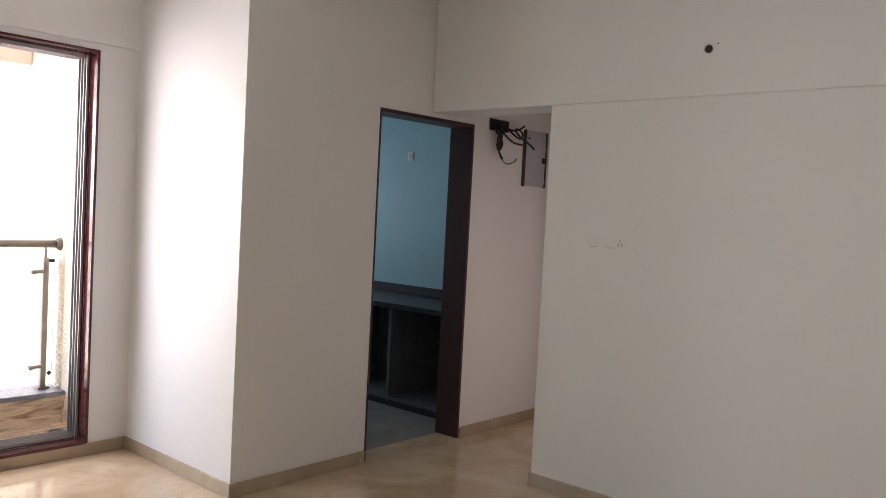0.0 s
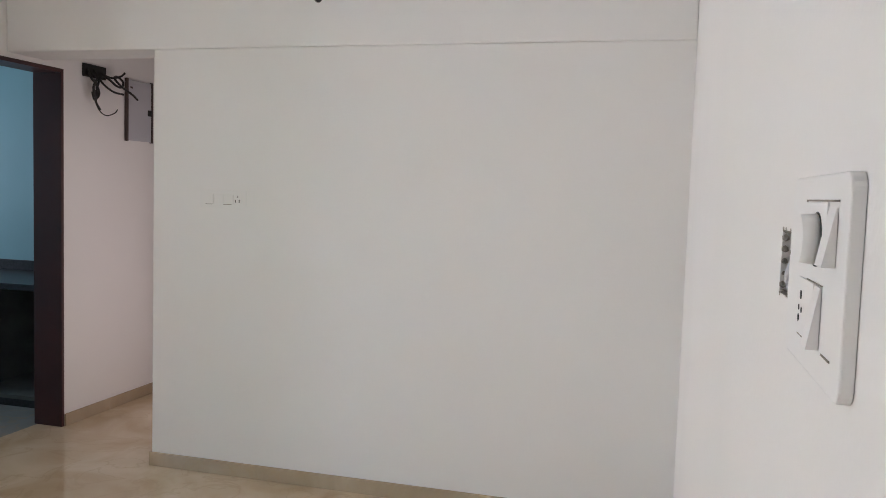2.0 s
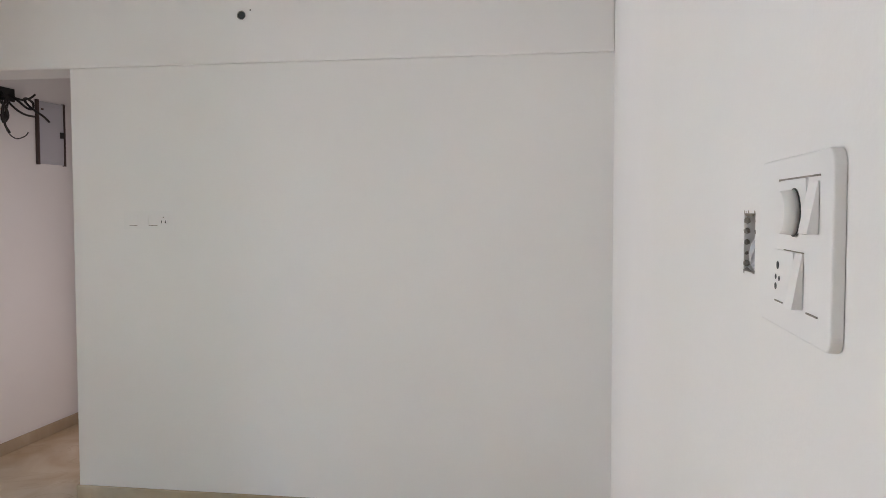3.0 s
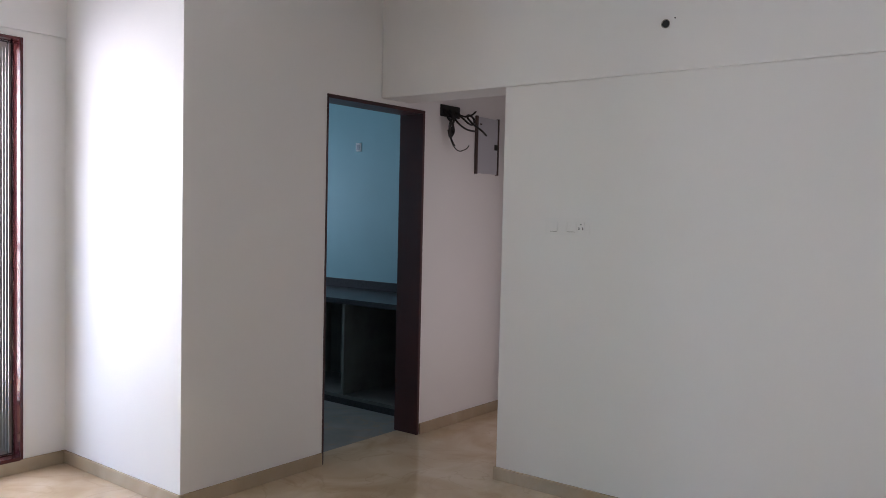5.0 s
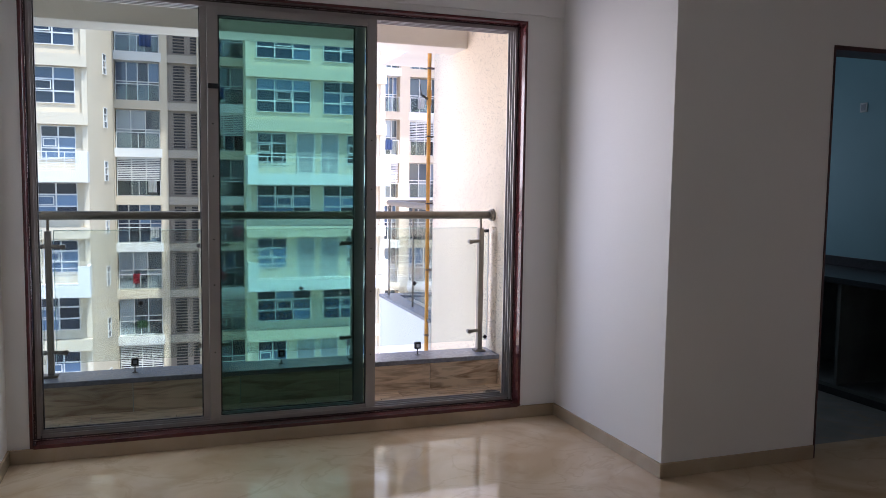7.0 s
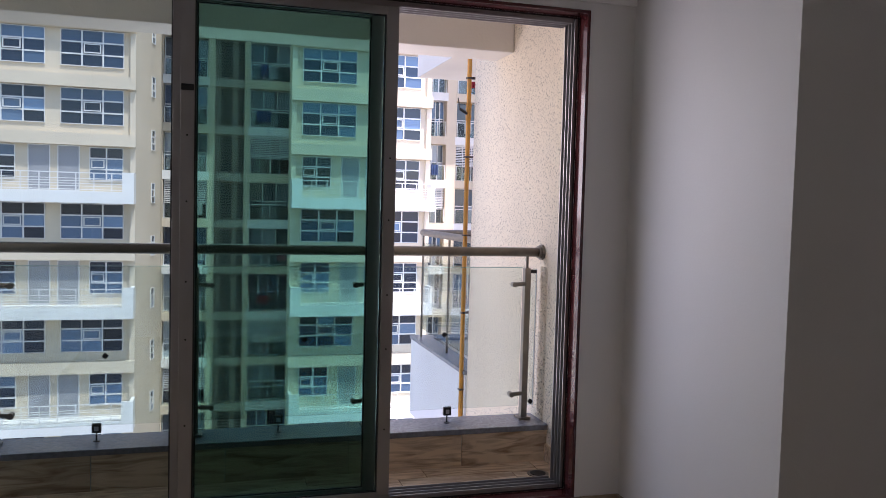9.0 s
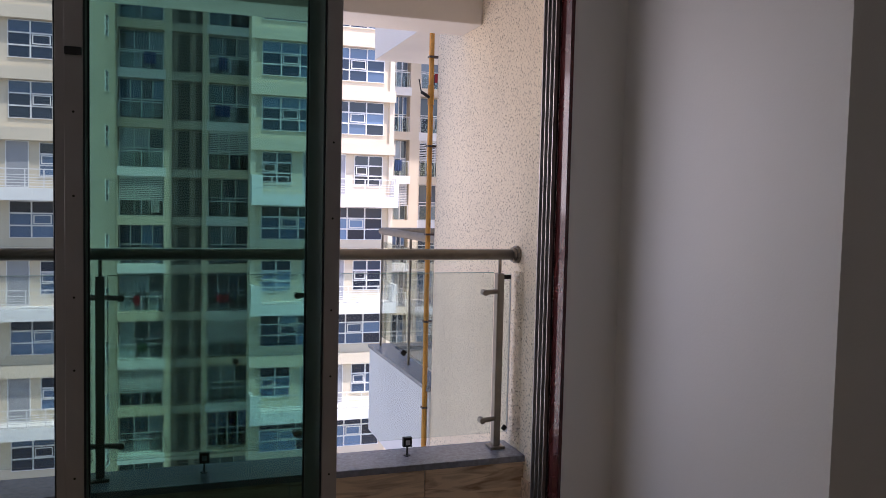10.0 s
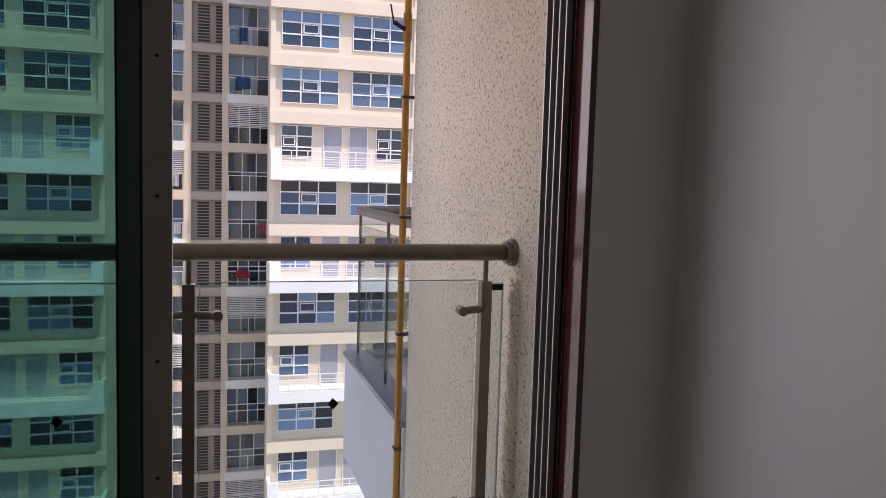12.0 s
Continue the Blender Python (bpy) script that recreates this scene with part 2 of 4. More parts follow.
def pane_material(name, low, mid, high):
    """Dark window glass of far flats, each pane a little different, mirroring the sky; its palest colours paint in more
    of that reflection.
    """
    m = bpy.data.materials.new(name)
    m.use_nodes = True
    n, l = m.node_tree.nodes, m.node_tree.links
    b = n["Principled BSDF"]
    b.inputs["Roughness"].default_value, b.inputs["Specular IOR Level"].default_value = 0.04, 0.6
    geo, ramp = n.new("ShaderNodeNewGeometry"), n.new("ShaderNodeValToRGB")
    info, add, fr = n.new("ShaderNodeObjectInfo"), n.new("ShaderNodeMath"), n.new("ShaderNodeMath")
    fr.operation = "FRACT"
    l.new(geo.outputs["Random Per Island"], add.inputs[0]), l.new(info.outputs["Random"], add.inputs[1])
    l.new(add.outputs[0], fr.inputs[0]), l.new(fr.outputs[0], ramp.inputs["Fac"])
    e = ramp.color_ramp.elements
    e[0].color, e[1].color = (*low, 1), (*high, 1)
    x = ramp.color_ramp.elements.new(0.62)
    x.color = (*mid, 1)
    l.new(ramp.outputs["Color"], b.inputs["Base Color"])
    return m


PANE = pane_material("dark_window_glass", (0.008, 0.012, 0.024), (0.022, 0.04, 0.075), (0.17, 0.27, 0.42))
# pale base colours stand in for sky reflected in the panes
SKY_PANE = pane_material("sky_pale_window_glass", (0.03, 0.04, 0.05), (0.13, 0.16, 0.19), (0.40, 0.45, 0.50))


# ---- mesh helpers ----
def box(bm, x0, y0, z0, x1, y1, z1, bevel=0.0):
    """Adds a box between two corners, with edges rounded by bevel."""
    vs = [bm.verts.new((x, y, z)) for x in (x0, x1) for y in (y0, y1) for z in (z0, z1)]
    fs = [bm.faces.new([vs[i] for i in f]) for f in ((0, 1, 3, 2), (4, 6, 7, 5), (0, 4, 5, 1), (2, 3, 7, 6), (0, 2, 6, 4), (1, 5, 7, 3))]
    if bevel:
        edges = list({e for f in fs for e in f.edges})
        bmesh.ops.bevel(bm, geom=edges, offset=bevel, segments=2, affect="EDGES", profile=0.6)
    return bm


def boxes(*rows, bevel=0.0):
    bm = bmesh.new()
    for r in rows:
        box(bm, *r, bevel=bevel)
    return bm


def tube(bm, a, b, r, sides=16, r2=None):
    """Adds a closed round bar from a to b."""
    a, b = Vector(a), Vector(b)
    m = Matrix.Translation((a + b) / 2) @ (b - a).to_track_quat("Z", "Y").to_matrix().to_4x4()
    bmesh.ops.create_cone(bm, cap_ends=True, segments=sides, radius1=r, radius2=r if r2 is None else r2, depth=(b - a).length, matrix=m)
    return bm


def mesh_of(name, bm, mat, smooth=False):
    bmesh.ops.recalc_face_normals(bm, faces=bm.faces)
    me = bpy.data.meshes.new(name)
    bm.to_mesh(me)
    bm.free()
    me.materials.append(mat)
    if smooth:
        for p in me.polygons:
            p.use_smooth = len(p.vertices) == 4
    return me


def part(name, bm, mat, parent=None, label="", smooth=False):
    """Links a bmesh as one mesh object under a thing or a part."""
    ob = new(name, mesh_of(name, bm, mat, smooth))
    ob.parent = parent
    if label:
        ob["label"] = label
    return ob


def share(name, me, parent, x=0, y=0, z=0, rz=0):
    """One more object on a mesh that is already there."""
    ob = new(name, me)
    ob.parent = parent
    ob.location = (x, y, z)
    ob.rotation_euler = (0, 0, rz)
    return ob


def thing(name, label, category, group="", at=(0, 0, 0), kind=""):
    ob = new(name)
    ob.location = at
    ob.empty_display_size = 0.1
    return tagged(ob, label, category, group, kind)


def structure(name, bm, mat, label, category):
    return tagged(part(name, bm, mat), label, category, kind="structure")


# ---- plan ----
XL, XR = -0.75, 3.587          # left wall, right wall
YB, YW = -0.165, 4.418         # wall behind, window wall
XD, YA = 2.203, 3.316          # column side, kitchen-door wall
YE = 2.433                     # end of the right wall at the passage
XP = 4.952                      # end of the passage
HC = 2.92                      # ceiling
ZB = 2.126                     # soffit of the beam
T = 0.17
WX0, WX1, WZ0, WZ1 = -0.65, 1.970, 0.080, 2.319  # window opening
DX0, DX1, DZ = 3.124, 3.985, 2.10               # kitchen doorway
XK, YK = 4.84, 6.2             # kitchen: right wall, far wall

# ---- room shell ----
structure("floor", boxes((XL, YB, -0.12, XP, YA, 0), (XL, YA, -0.12, XD, YW, 0), (DX0, YA, -0.12, DX1, YA + T, 0)), FLOOR, "polished beige marble floor with faint veins", "floor")
structure("ceiling", boxes((XL - T, YB - T, HC, XP + T, YW + T, HC + 0.12)), CEIL, "plain white painted ceiling", "ceiling")
structure("wall_window", boxes(
    (XL - T, YW, -0.12, WX0, YW + T, HC), (WX1, YW, -0.12, XD + 0.2, YW + T, HC),
    (WX0, YW, WZ1, WX1, YW + T, HC), (WX0, YW, -0.12, WX1, YW + T, WZ0 - 0.03)), WALL, "white painted wall round the balcony sliding door", "wall")
structure("wall_column_side", boxes((XD, YA + T, -0.12, XD + 0.2, YW, HC)), WALL, "smooth white painted column side beside the balcony door", "wall")
structure("wall_kitchen_door", boxes((XD, YA, -0.12, DX0, YA + T, HC), (DX1, YA, -0.12, XP, YA + T, HC), (DX0, YA, DZ, DX1, YA + T, HC)), WALL, "white painted wall with the kitchen doorway", "wall")
structure("wall_right", boxes((XR, YB, -0.12, XR + 0.15, YE, ZB)), WALL, "long blank white painted wall under a beam", "wall")
structure("wall_passage", boxes((XR + 0.15, YE - 0.15, -0.12, 3.93, YE, HC), (4.73, YE - 0.15, -0.12, XP, YE, HC), (3.93, YE - 0.15, 2.05, 4.73, YE, HC), (3.93, YE - 0.15, -0.12, 4.73, YE, 0.0)), WALL, "white painted passage wall", "wall")
structure("wall_passage_end", boxes((XP, YE - 0.15, -0.12, XP + T, YA + T, HC)), WALL, "white painted wall that ends the passage", "wall")
structure("wall_side_room", boxes((XR + 0.15, 1.2, -0.12, XP + T, 1.35, HC), (XP, 1.35, -0.12, XP + T, YE - 0.15, HC)), WALL, "plain white wall of the room off the passage", "wall")
structure("wall_behind", boxes((XL - T, YB - T, -0.12, 0.815, YB, HC), (0.867, YB - T, -0.12, XR + 0.15, YB, HC), (0.815, YB - T, -0.12, 0.867, YB, 1.375), (0.815, YB - T, 1.436, 0.867, YB, HC), (0.815, YB - T, 1.375, 0.867, YB - 0.06, 1.436)), WALL, "white painted wall with switch plates", "wall")
structure("wall_left", boxes((XL - T, YB, -0.12, XL, YW, HC)), WALL, "plain white painted side wall", "wall")
structure("beam", boxes((XR - 0.018, YB, ZB, 3.83, YA, HC), bevel=0.009), WALL, "white painted beam over the passage and the wall", "beam")
structure("beam_window", boxes((XL, YW - 0.014, 2.356, XD, YW, HC), bevel=0.003), WALL, "white painted beam over the balcony door", "beam")
SK, ST = 0.072, 0.012
for name, r in (("baseboard_window", (XL + ST, YW - ST, 0, XD - ST, YW, SK)), ("baseboard_column", (XD - ST, YA - ST, 0, XD, YW, SK)),
                ("baseboard_kitchen_wall", (XD, YA - ST, 0, DX0 - 0.004, YA, SK)), ("baseboard_passage", (DX1 + 0.004, YA - ST, 0, XP - 0.037, YA, SK)),
                ("baseboard_right", (XR - ST, YB, 0, XR, YE + ST, SK)), ("baseboard_right_end", (XR, YE, 0, 3.93, YE + ST, SK)),
                ("baseboard_left", (XL, YB, 0, XL + ST, YW, SK)), ("baseboard_behind", (XL + ST, YB, 0, XR - ST, YB + ST, SK))):
    structure(name, boxes(r, bevel=0.003), SKIRT, "beige marble skirting strip", "baseboard")

# ---- kitchen doorway ----
door = thing("door_1", "dark red-brown lacquered kitchen door frame without a leaf", "door frame", kind="structure")
part("jamb", boxes((DX0, YA - 0.004, 0, DX0 + 0.012, YA + T + 0.004, DZ), bevel=0.002), DOORWOOD, door)
part("jamb", boxes((DX1 - 0.022, YA - 0.004, 0, DX1, YA + T + 0.02, DZ), bevel=0.002), DOORWOOD, door)
part("head", boxes((DX0 + 0.012, YA - 0.004, DZ - 0.022, DX1 - 0.022, YA + T + 0.004, DZ), bevel=0.002), DOORWOOD, door)

# ---- kitchen ----
structure("floor_kitchen", boxes((XD + 0.2, YA + T, -0.12, XK + 0.6, YK, 0)), marble("grey_kitchen_tile", (0.36, 0.36, 0.33), (0.28, 0.28, 0.26), 0.15), "glossy grey kitchen floor tiles", "floor")
structure("wall_kitchen_right", boxes((XK, YA + T, -0.12, XK + T, YK, HC)), TEAL, "pale blue glossy tiled kitchen wall", "wall")
structure("wall_kitchen_far", boxes((XD + 0.2, YK, -0.12, 3.0, YK + T, HC), (4.4, YK, -0.12, XK + T, YK + T, HC), (3.0, YK, -0.12, 4.4, YK + T, 1.05), (3.0, YK, 2.15, 4.4, YK + T, HC)), TEAL, "tiled kitchen wall with a window", "wall")
structure("wall_kitchen_left", boxes((XD + 0.03, YW + T, -0.12, XD + 0.2, YK + T, HC)), TEAL, "tiled kitchen side wall", "wall")
structure("ceiling_kitchen", boxes((XD + 0.03, YW + T, HC, XK + T, YK + T, HC + 0.12), (XP + T, YA, HC, XP + 0.2, YW, HC + 0.12)), CEIL, "white kitchen ceiling", "ceiling")

for k, y0 in enumerate((3.50, 4.24, 4.98)):
    y1 = y0 + 0.74
    cab = thing("base_cabinet", "open grey cement-board base cabinet without doors", "cabinet", "kitchen base cabinets", (4.22, y0, 0))
    part("side_panel", boxes((0, 0, 0.05, 0.6, 0.025, 0.76)), CARCASS, cab)
    part("bottom_panel", boxes((0, 0.025, 0.05, 0.6, 0.74, 0.075)), CARCASS, cab)
    part("kick_plate", boxes((0.01, 0.0, 0.0, 0.03, 0.74, 0.05)), GRANITE, cab, "black plinth strip")
    part("back_panel", boxes((0.585, 0.025, 0.075, 0.6, 0.74, 0.76)), CARCASS, cab)
top = thing("kitchen_worktop", "black polished granite kitchen worktop with an upstand", "worktop", at=(0, 0, 0))
part("slab", boxes((4.185, YA + T, 0.76, XK, 5.9, 0.80), bevel=0.004), GRANITE, top)
part("upstand", boxes((XK - 0.02, YA + T, 0.80, XK - 0.002, 5.9, 0.875), bevel=0.003), GRANITE, top)
kwin = thing("window_2", "kitchen window with pale aluminium frame", "window", kind="structure")
part("window_frame", boxes((3.0, YK + 0.05, 1.05, 3.04, YK + 0.1, 2.15), (4.36, YK + 0.05, 1.05, 4.4, YK + 0.1, 2.15), (3.04, YK + 0.05, 1.05, 4.36, YK + 0.1, 1.09), (3.04, YK + 0.05, 2.11, 4.36, YK + 0.1, 2.15), (3.68, YK + 0.05, 1.09, 3.72, YK + 0.1, 2.11)), ALU, kwin)
pane = part("pane", boxes((3.04, YK + 0.07, 1.09, 4.36, YK + 0.076, 2.11)), TINT, kwin)
ks = thing("wall_socket", "small white socket plate on the kitchen tiles", "socket", at=(XK, 4.72, 1.98))
part("plate", boxes((-0.01, -0.03, -0.035, -0.001, 0.03, 0.035), bevel=0.003), PLASTIC, ks)
part("module", boxes((-0.013, -0.018, -0.022, -0.0095, 0.018, 0.022), bevel=0.002), GREY_BOX, ks)


# ---- sliding door ----

win = thing("window_1", "three-track sliding balcony door, one third open, red-brown granite lining", "sliding door", kind="structure")
G = 0.015
gy0, gy1 = YW - 0.013, 4.492
part("stone_lining", boxes((WX0, gy0, WZ0 - 0.008, WX0 + G, gy1, WZ1), bevel=0.002), RED, win)
part("stone_lining", boxes((WX1 - G, gy0, WZ0 - 0.008, WX1, gy1, WZ1), bevel=0.002), RED, win)
part("stone_lining", boxes((WX0 + G, gy0, WZ1 - G, WX1 - G, gy1, WZ1), bevel=0.002), RED, win)
part("stone_sill", boxes((WX0 + G, gy0, WZ0 - 0.012, WX1 - G, gy1, WZ0 + 0.008), bevel=0.002), RED, win)
fx0, fx1, fz0, fz1, fy0, fy1 = WX0 + G, WX1 - G, WZ0 + 0.008, WZ1 - G, 4.482, 4.606
# tracks: a flat bed with thin fins, on four sides
def fins(axis, a, b, base, up):
    bm = bmesh.new()
    rows = [(fy0 + 0.012 + 0.0355 * k, 0.0025) for k in range(4)]
    for y, half in rows:
        lo, hi = sorted((base, base + up))
        box(bm, *((a, y - half, lo, b, y + half, hi) if axis == "x" else (lo, y - half, a, hi, y + half, b)))
    return bm
part("track_bed", boxes((fx0, fy0 + 0.01, fz0, fx1, fy1, fz0 + 0.008)), ALU_DARK, win)
part("track_bed", boxes((fx0, fy0 + 0.01, fz1 - 0.008, fx1, fy1, fz1)), ALU_DARK, win)
part("track_bed", boxes((fx0, fy0 + 0.01, fz0 + 0.008, fx0 + 0.008, fy1, fz1 - 0.008)), ALU_DARK, win)
part("track_bed", boxes((fx1 - 0.008, fy0 + 0.01, fz0 + 0.008, fx1, fy1, fz1 - 0.008)), ALU_DARK, win)
part("track", fins("x", fx0 + 0.03, fx1 - 0.03, fz0 + 0.008, 0.02), ALU, win)
part("track", fins("x", fx0 + 0.03, fx1 - 0.03, fz1 - 0.008, -0.022), ALU, win)
part("track", fins("z", fz0 + 0.008, fz1 - 0.008, fx0 + 0.008, 0.014), ALU, win)
part("track", fins("z", fz0 + 0.008, fz1 - 0.008, fx1 - 0.008, -0.014), ALU, win)
def panel(x0, x1, y, sheet, stile=0.055, top=0.055, bottom=0.06, rise=0.0):
    """One sliding leaf: four aluminium rails, gaskets and a tinted pane."""
    z0, z1, d = fz0 - 0.012, fz1 - 0.012 + rise, 0.014
    leaf = part("sliding_panel", boxes((x0, y - d, z0, x0 + stile, y + d, z1), (x1 - 0.055, y - d, z0, x1, y + d, z1), bevel=0.002), ALU, win, "tinted glass leaf with pale aluminium stiles")
    part("rail", boxes((x0 + stile, y - d, z0, x1 - 0.055, y + d, z0 + bottom), bevel=0.002), ALU, leaf)
    part("rail", boxes((x0 + stile, y - d, z1 - top, x1 - 0.055, y + d, z1), bevel=0.002), ALU, leaf)
    gx0, gx1, gz0, gz1 = x0 + stile, x1 - 0.055, z0 + bottom, z1 - top
    part("gasket", boxes((gx0, y - 0.006, gz0, gx0 + 0.006, y + 0.006, gz1), (gx1 - 0.006, y - 0.006, gz0, gx1, y + 0.006, gz1), (gx0 + 0.006, y - 0.006, gz0, gx1 - 0.006, y + 0.006, gz0 + 0.005), (gx0 + 0.006, y - 0.006, gz1 - 0.005, gx1 - 0.006, y + 0.006, gz1)), ALU_DARK, leaf)
    bm = bmesh.new()
    bm.faces.new([bm.verts.new(v) for v in ((gx0, y, gz0), (gx1, y, gz0), (gx1, y, gz1), (gx0, y, gz1))])
    part("pane", bm, sheet, leaf)
    return leaf
middle = panel(0.203, 1.103, 4.509, TINT)
panel(fx0 + 0.003, 0.226, 4.545, PALE_TINT, stile=0.028, top=0.022, bottom=0.05, rise=0.012)
panel(0.21, 1.052, 4.580, TINT)
part("latch", boxes((0.205, 4.480, 1.86, 0.256, 4.4945, 1.885), bevel=0.003), BLACK, middle, "black latch on the stile")
for zz in (0.42, 0.78, 1.02, 1.35, 1.62):
    part("screw", tube(bmesh.new(), (1.075, 4.4935, zz), (1.075, 4.4955, zz), 0.004, 8), BLACK, middle)
    part("screw", tube(bmesh.new(), (0.23, 4.4935, zz + 0.06), (0.23, 4.4955, zz + 0.06), 0.004, 8), BLACK, middle)

# ---- balcony ----

BX0, BX1 = -2.4, 2.085          # open end, side wall
BY = 5.0                        # inner face of the kerb
structure("floor_balcony", boxes((BX0, YW + T, -0.15, BX1, 5.25, 0.045)), GROUT, "balcony slab under wood-look tiles", "floor")
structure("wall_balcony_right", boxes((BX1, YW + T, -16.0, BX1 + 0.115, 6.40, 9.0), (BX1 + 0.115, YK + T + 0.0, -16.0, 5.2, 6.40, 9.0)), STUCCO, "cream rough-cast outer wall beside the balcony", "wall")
structure("wall_outer_left", boxes((BX0, YW, -16.0, XL - T, YW + T, 9.0)), STUCCO, "cream rough-cast outer wall along the balcony", "wall")
structure("ceiling_balcony", boxes((BX0, YW + T, 2.70, BX1, 6.0, 2.85)), PLAIN_OUT, "cream painted balcony soffit", "ceiling")
structure("beam_balcony", boxes((BX0, 5.66, 2.355, BX1, 5.97, 2.70), bevel=0.01), PLAIN_OUT, "cream painted edge beam over the balcony", "beam")
kerb = structure("balcony_kerb", boxes((BX0, BY + 0.012, 0.045, BX1, 5.22, 0.222)), GROUT, "low balcony kerb faced with wood-look tiles", "kerb")
led = structure("balcony_ledge", boxes((BX0, BY - 0.015, 0.226, BX1, 5.235, 0.256), bevel=0.004), LEDGE, "blue-grey granite ledge slab", "ledge")
structure("outer_face", boxes((BX0, 5.22, -0.6, BX1, 5.235, 0.222)), PARAPET, "white painted outer balcony face", "wall")
structure("baseboard_balcony", boxes((BX1 - 0.011, YW + T + 0.002, 0.056, BX1 - 0.001, BY - 0.001, 0.15), bevel=0.002), WOODTILE, "wood-look tile skirting along the balcony wall", "baseboard")
rough = bmesh.new()
rnd = random.Random(9)
rows = [[rough.verts.new((BX1 - (rnd.uniform(0.003, 0.013) if 0 < i < 6 and 0 < k < 79 else -0.002), 5.05 + 0.018 * i + rnd.uniform(-0.003, 0.003), 0.257 + 0.0107 * k + rnd.uniform(-0.003, 0.003))) for i in range(7)] for k in range(80)]
for a, b in zip(rows, rows[1:]):
    for i in range(6):
        rough.faces.new((a[i], a[i + 1], b[i + 1], b[i]))
structure("plaster_ridge", rough, STUCCO, "lumpy ridge of cream plaster where the railing meets the wall", "plaster")
drain = thing("floor_drain", "round metal drain cover in the balcony floor", "drain", at=(1.955, 4.80, 0.056))
part("ring", tube(bmesh.new(), (0, 0, 0), (0, 0, 0.004), 0.055, 24), STEEL, drain)
part("grate", tube(bmesh.new(), (0, 0, 0.004), (0, 0, 0.006), 0.04, 24), BLACK, drain)

rail = thing("balcony_railing", "dull steel balcony railing with clear glass panels", "railing", at=(0, 5.13, 0))
part("handrail", tube(bmesh.new(), (BX0, 0, 1.178), (BX1 - 0.012, 0, 1.178), 0.025, 24), STEEL, rail, smooth=True)
part("wall_flange", tube(tube(bmesh.new(), (BX1 - 0.016, 0, 1.178), (BX1 - 0.001, 0, 1.178), 0.042, 24), (BX1 - 0.03, 0, 1.178), (BX1 - 0.016, 0, 1.178), 0.034, 24), STEEL, rail)
PX = (1.995, 1.125, 0.26, -0.63, -1.5, -2.37)
for px in PX:
    post = part("post", boxes((px - 0.017, -0.02, 0.27, px + 0.017, 0.02, 1.09), bevel=0.003), STEEL, rail)
    part("base_plate", boxes((px - 0.036, -0.036, 0.256, px + 0.036, 0.036, 0.27), bevel=0.003), STEEL, post)
    part("spigot", tube(bmesh.new(), (px, 0, 1.09), (px, 0, 1.156), 0.008, 12), STEEL, post)
    for cz in (1.005, 0.40):
        sides = (-1, 1) if px < 1.9 and px > -2.3 else ((-1,) if px > 1.9 else (1,))
        for s in sides:
            bm = bmesh.new()
            tube(bm, (px + s * 0.017, -0.012, cz), (px + s * 0.078, -0.016, cz - 0.004), 0.0115, 12)
            tube(bm, (px + s * 0.078, -0.030, cz - 0.004), (px + s * 0.078, 0.006, cz - 0.004), 0.0145, 12)
            part("glass_clamp", bm, STEEL, post)
        part("bolt", tube(bmesh.new(), (px, -0.026, cz), (px, -0.02, cz), 0.012, 12), STEEL, post)
for a, b in zip(PX[1:], PX[:-1]):
    x0, x1 = a + 0.03, b - 0.03
    pn = part("glass_panel", boxes((x0, -0.005, 0.33, x1, 0.005, 1.092)), CLEAR, rail)
    part("panel_edge", boxes((x0, -0.0052, 1.0925, x1, 0.0052, 1.0945), (x0 - 0.0025, -0.0052, 0.33, x0 - 0.0005, 0.0052, 1.0925)), GLASS_EDGE, pn)
for gx, gz in ((1.53, 0.732), (0.79, 0.722), (-0.148, 0.665), (2.034, 0.352)):
    bm = boxes((-0.012, -0.012, -0.012, 0.012, -0.006, 0.012), bevel=0.002)
    bmesh.ops.transform(bm, matrix=pose(gx, 0, gz, 0, 40, 0), verts=bm.verts)
    part("glass_stud", bm, BLACK, rail, "small black diamond stud on the glass")
part("end_glass", boxes((2.022, -0.005, 0.33, 2.05, 0.005, 1.085)), CLEAR, rail)
part("end_glass_edge", boxes((2.0505, -0.0055, 0.33, 2.0535, 0.0055, 1.085)), PARAPET, rail)
part("end_glass_cap", boxes((2.012, -0.008, 1.062, 2.05, -0.005, 1.082)), BLACK, rail)

lamp0 = thing("flood_lamp", "small square black lamp on a stalk on the ledge", "lamp", "ledge lamps", (1.555, 5.12, 0.256))
part("stalk", tube(bmesh.new(), (0, 0, 0), (0, 0, 0.05), 0.004, 10), BLACK, lamp0)
part("foot", tube(bmesh.new(), (0, 0, 0), (0, 0, 0.004), 0.016, 12), BLACK, lamp0)
head = part("lamp_head", boxes((-0.021, -0.012, 0.042, 0.021, 0.012, 0.086), bevel=0.003), BLACK, lamp0)
part("lens", boxes((-0.010, -0.0135, 0.052, 0.010, -0.0118, 0.074), bevel=0.0005), GREY_BOX, head)
for lx in (0.665, -0.185):
    copy_thing(lamp0, pose(lx, 5.12, 0.256))

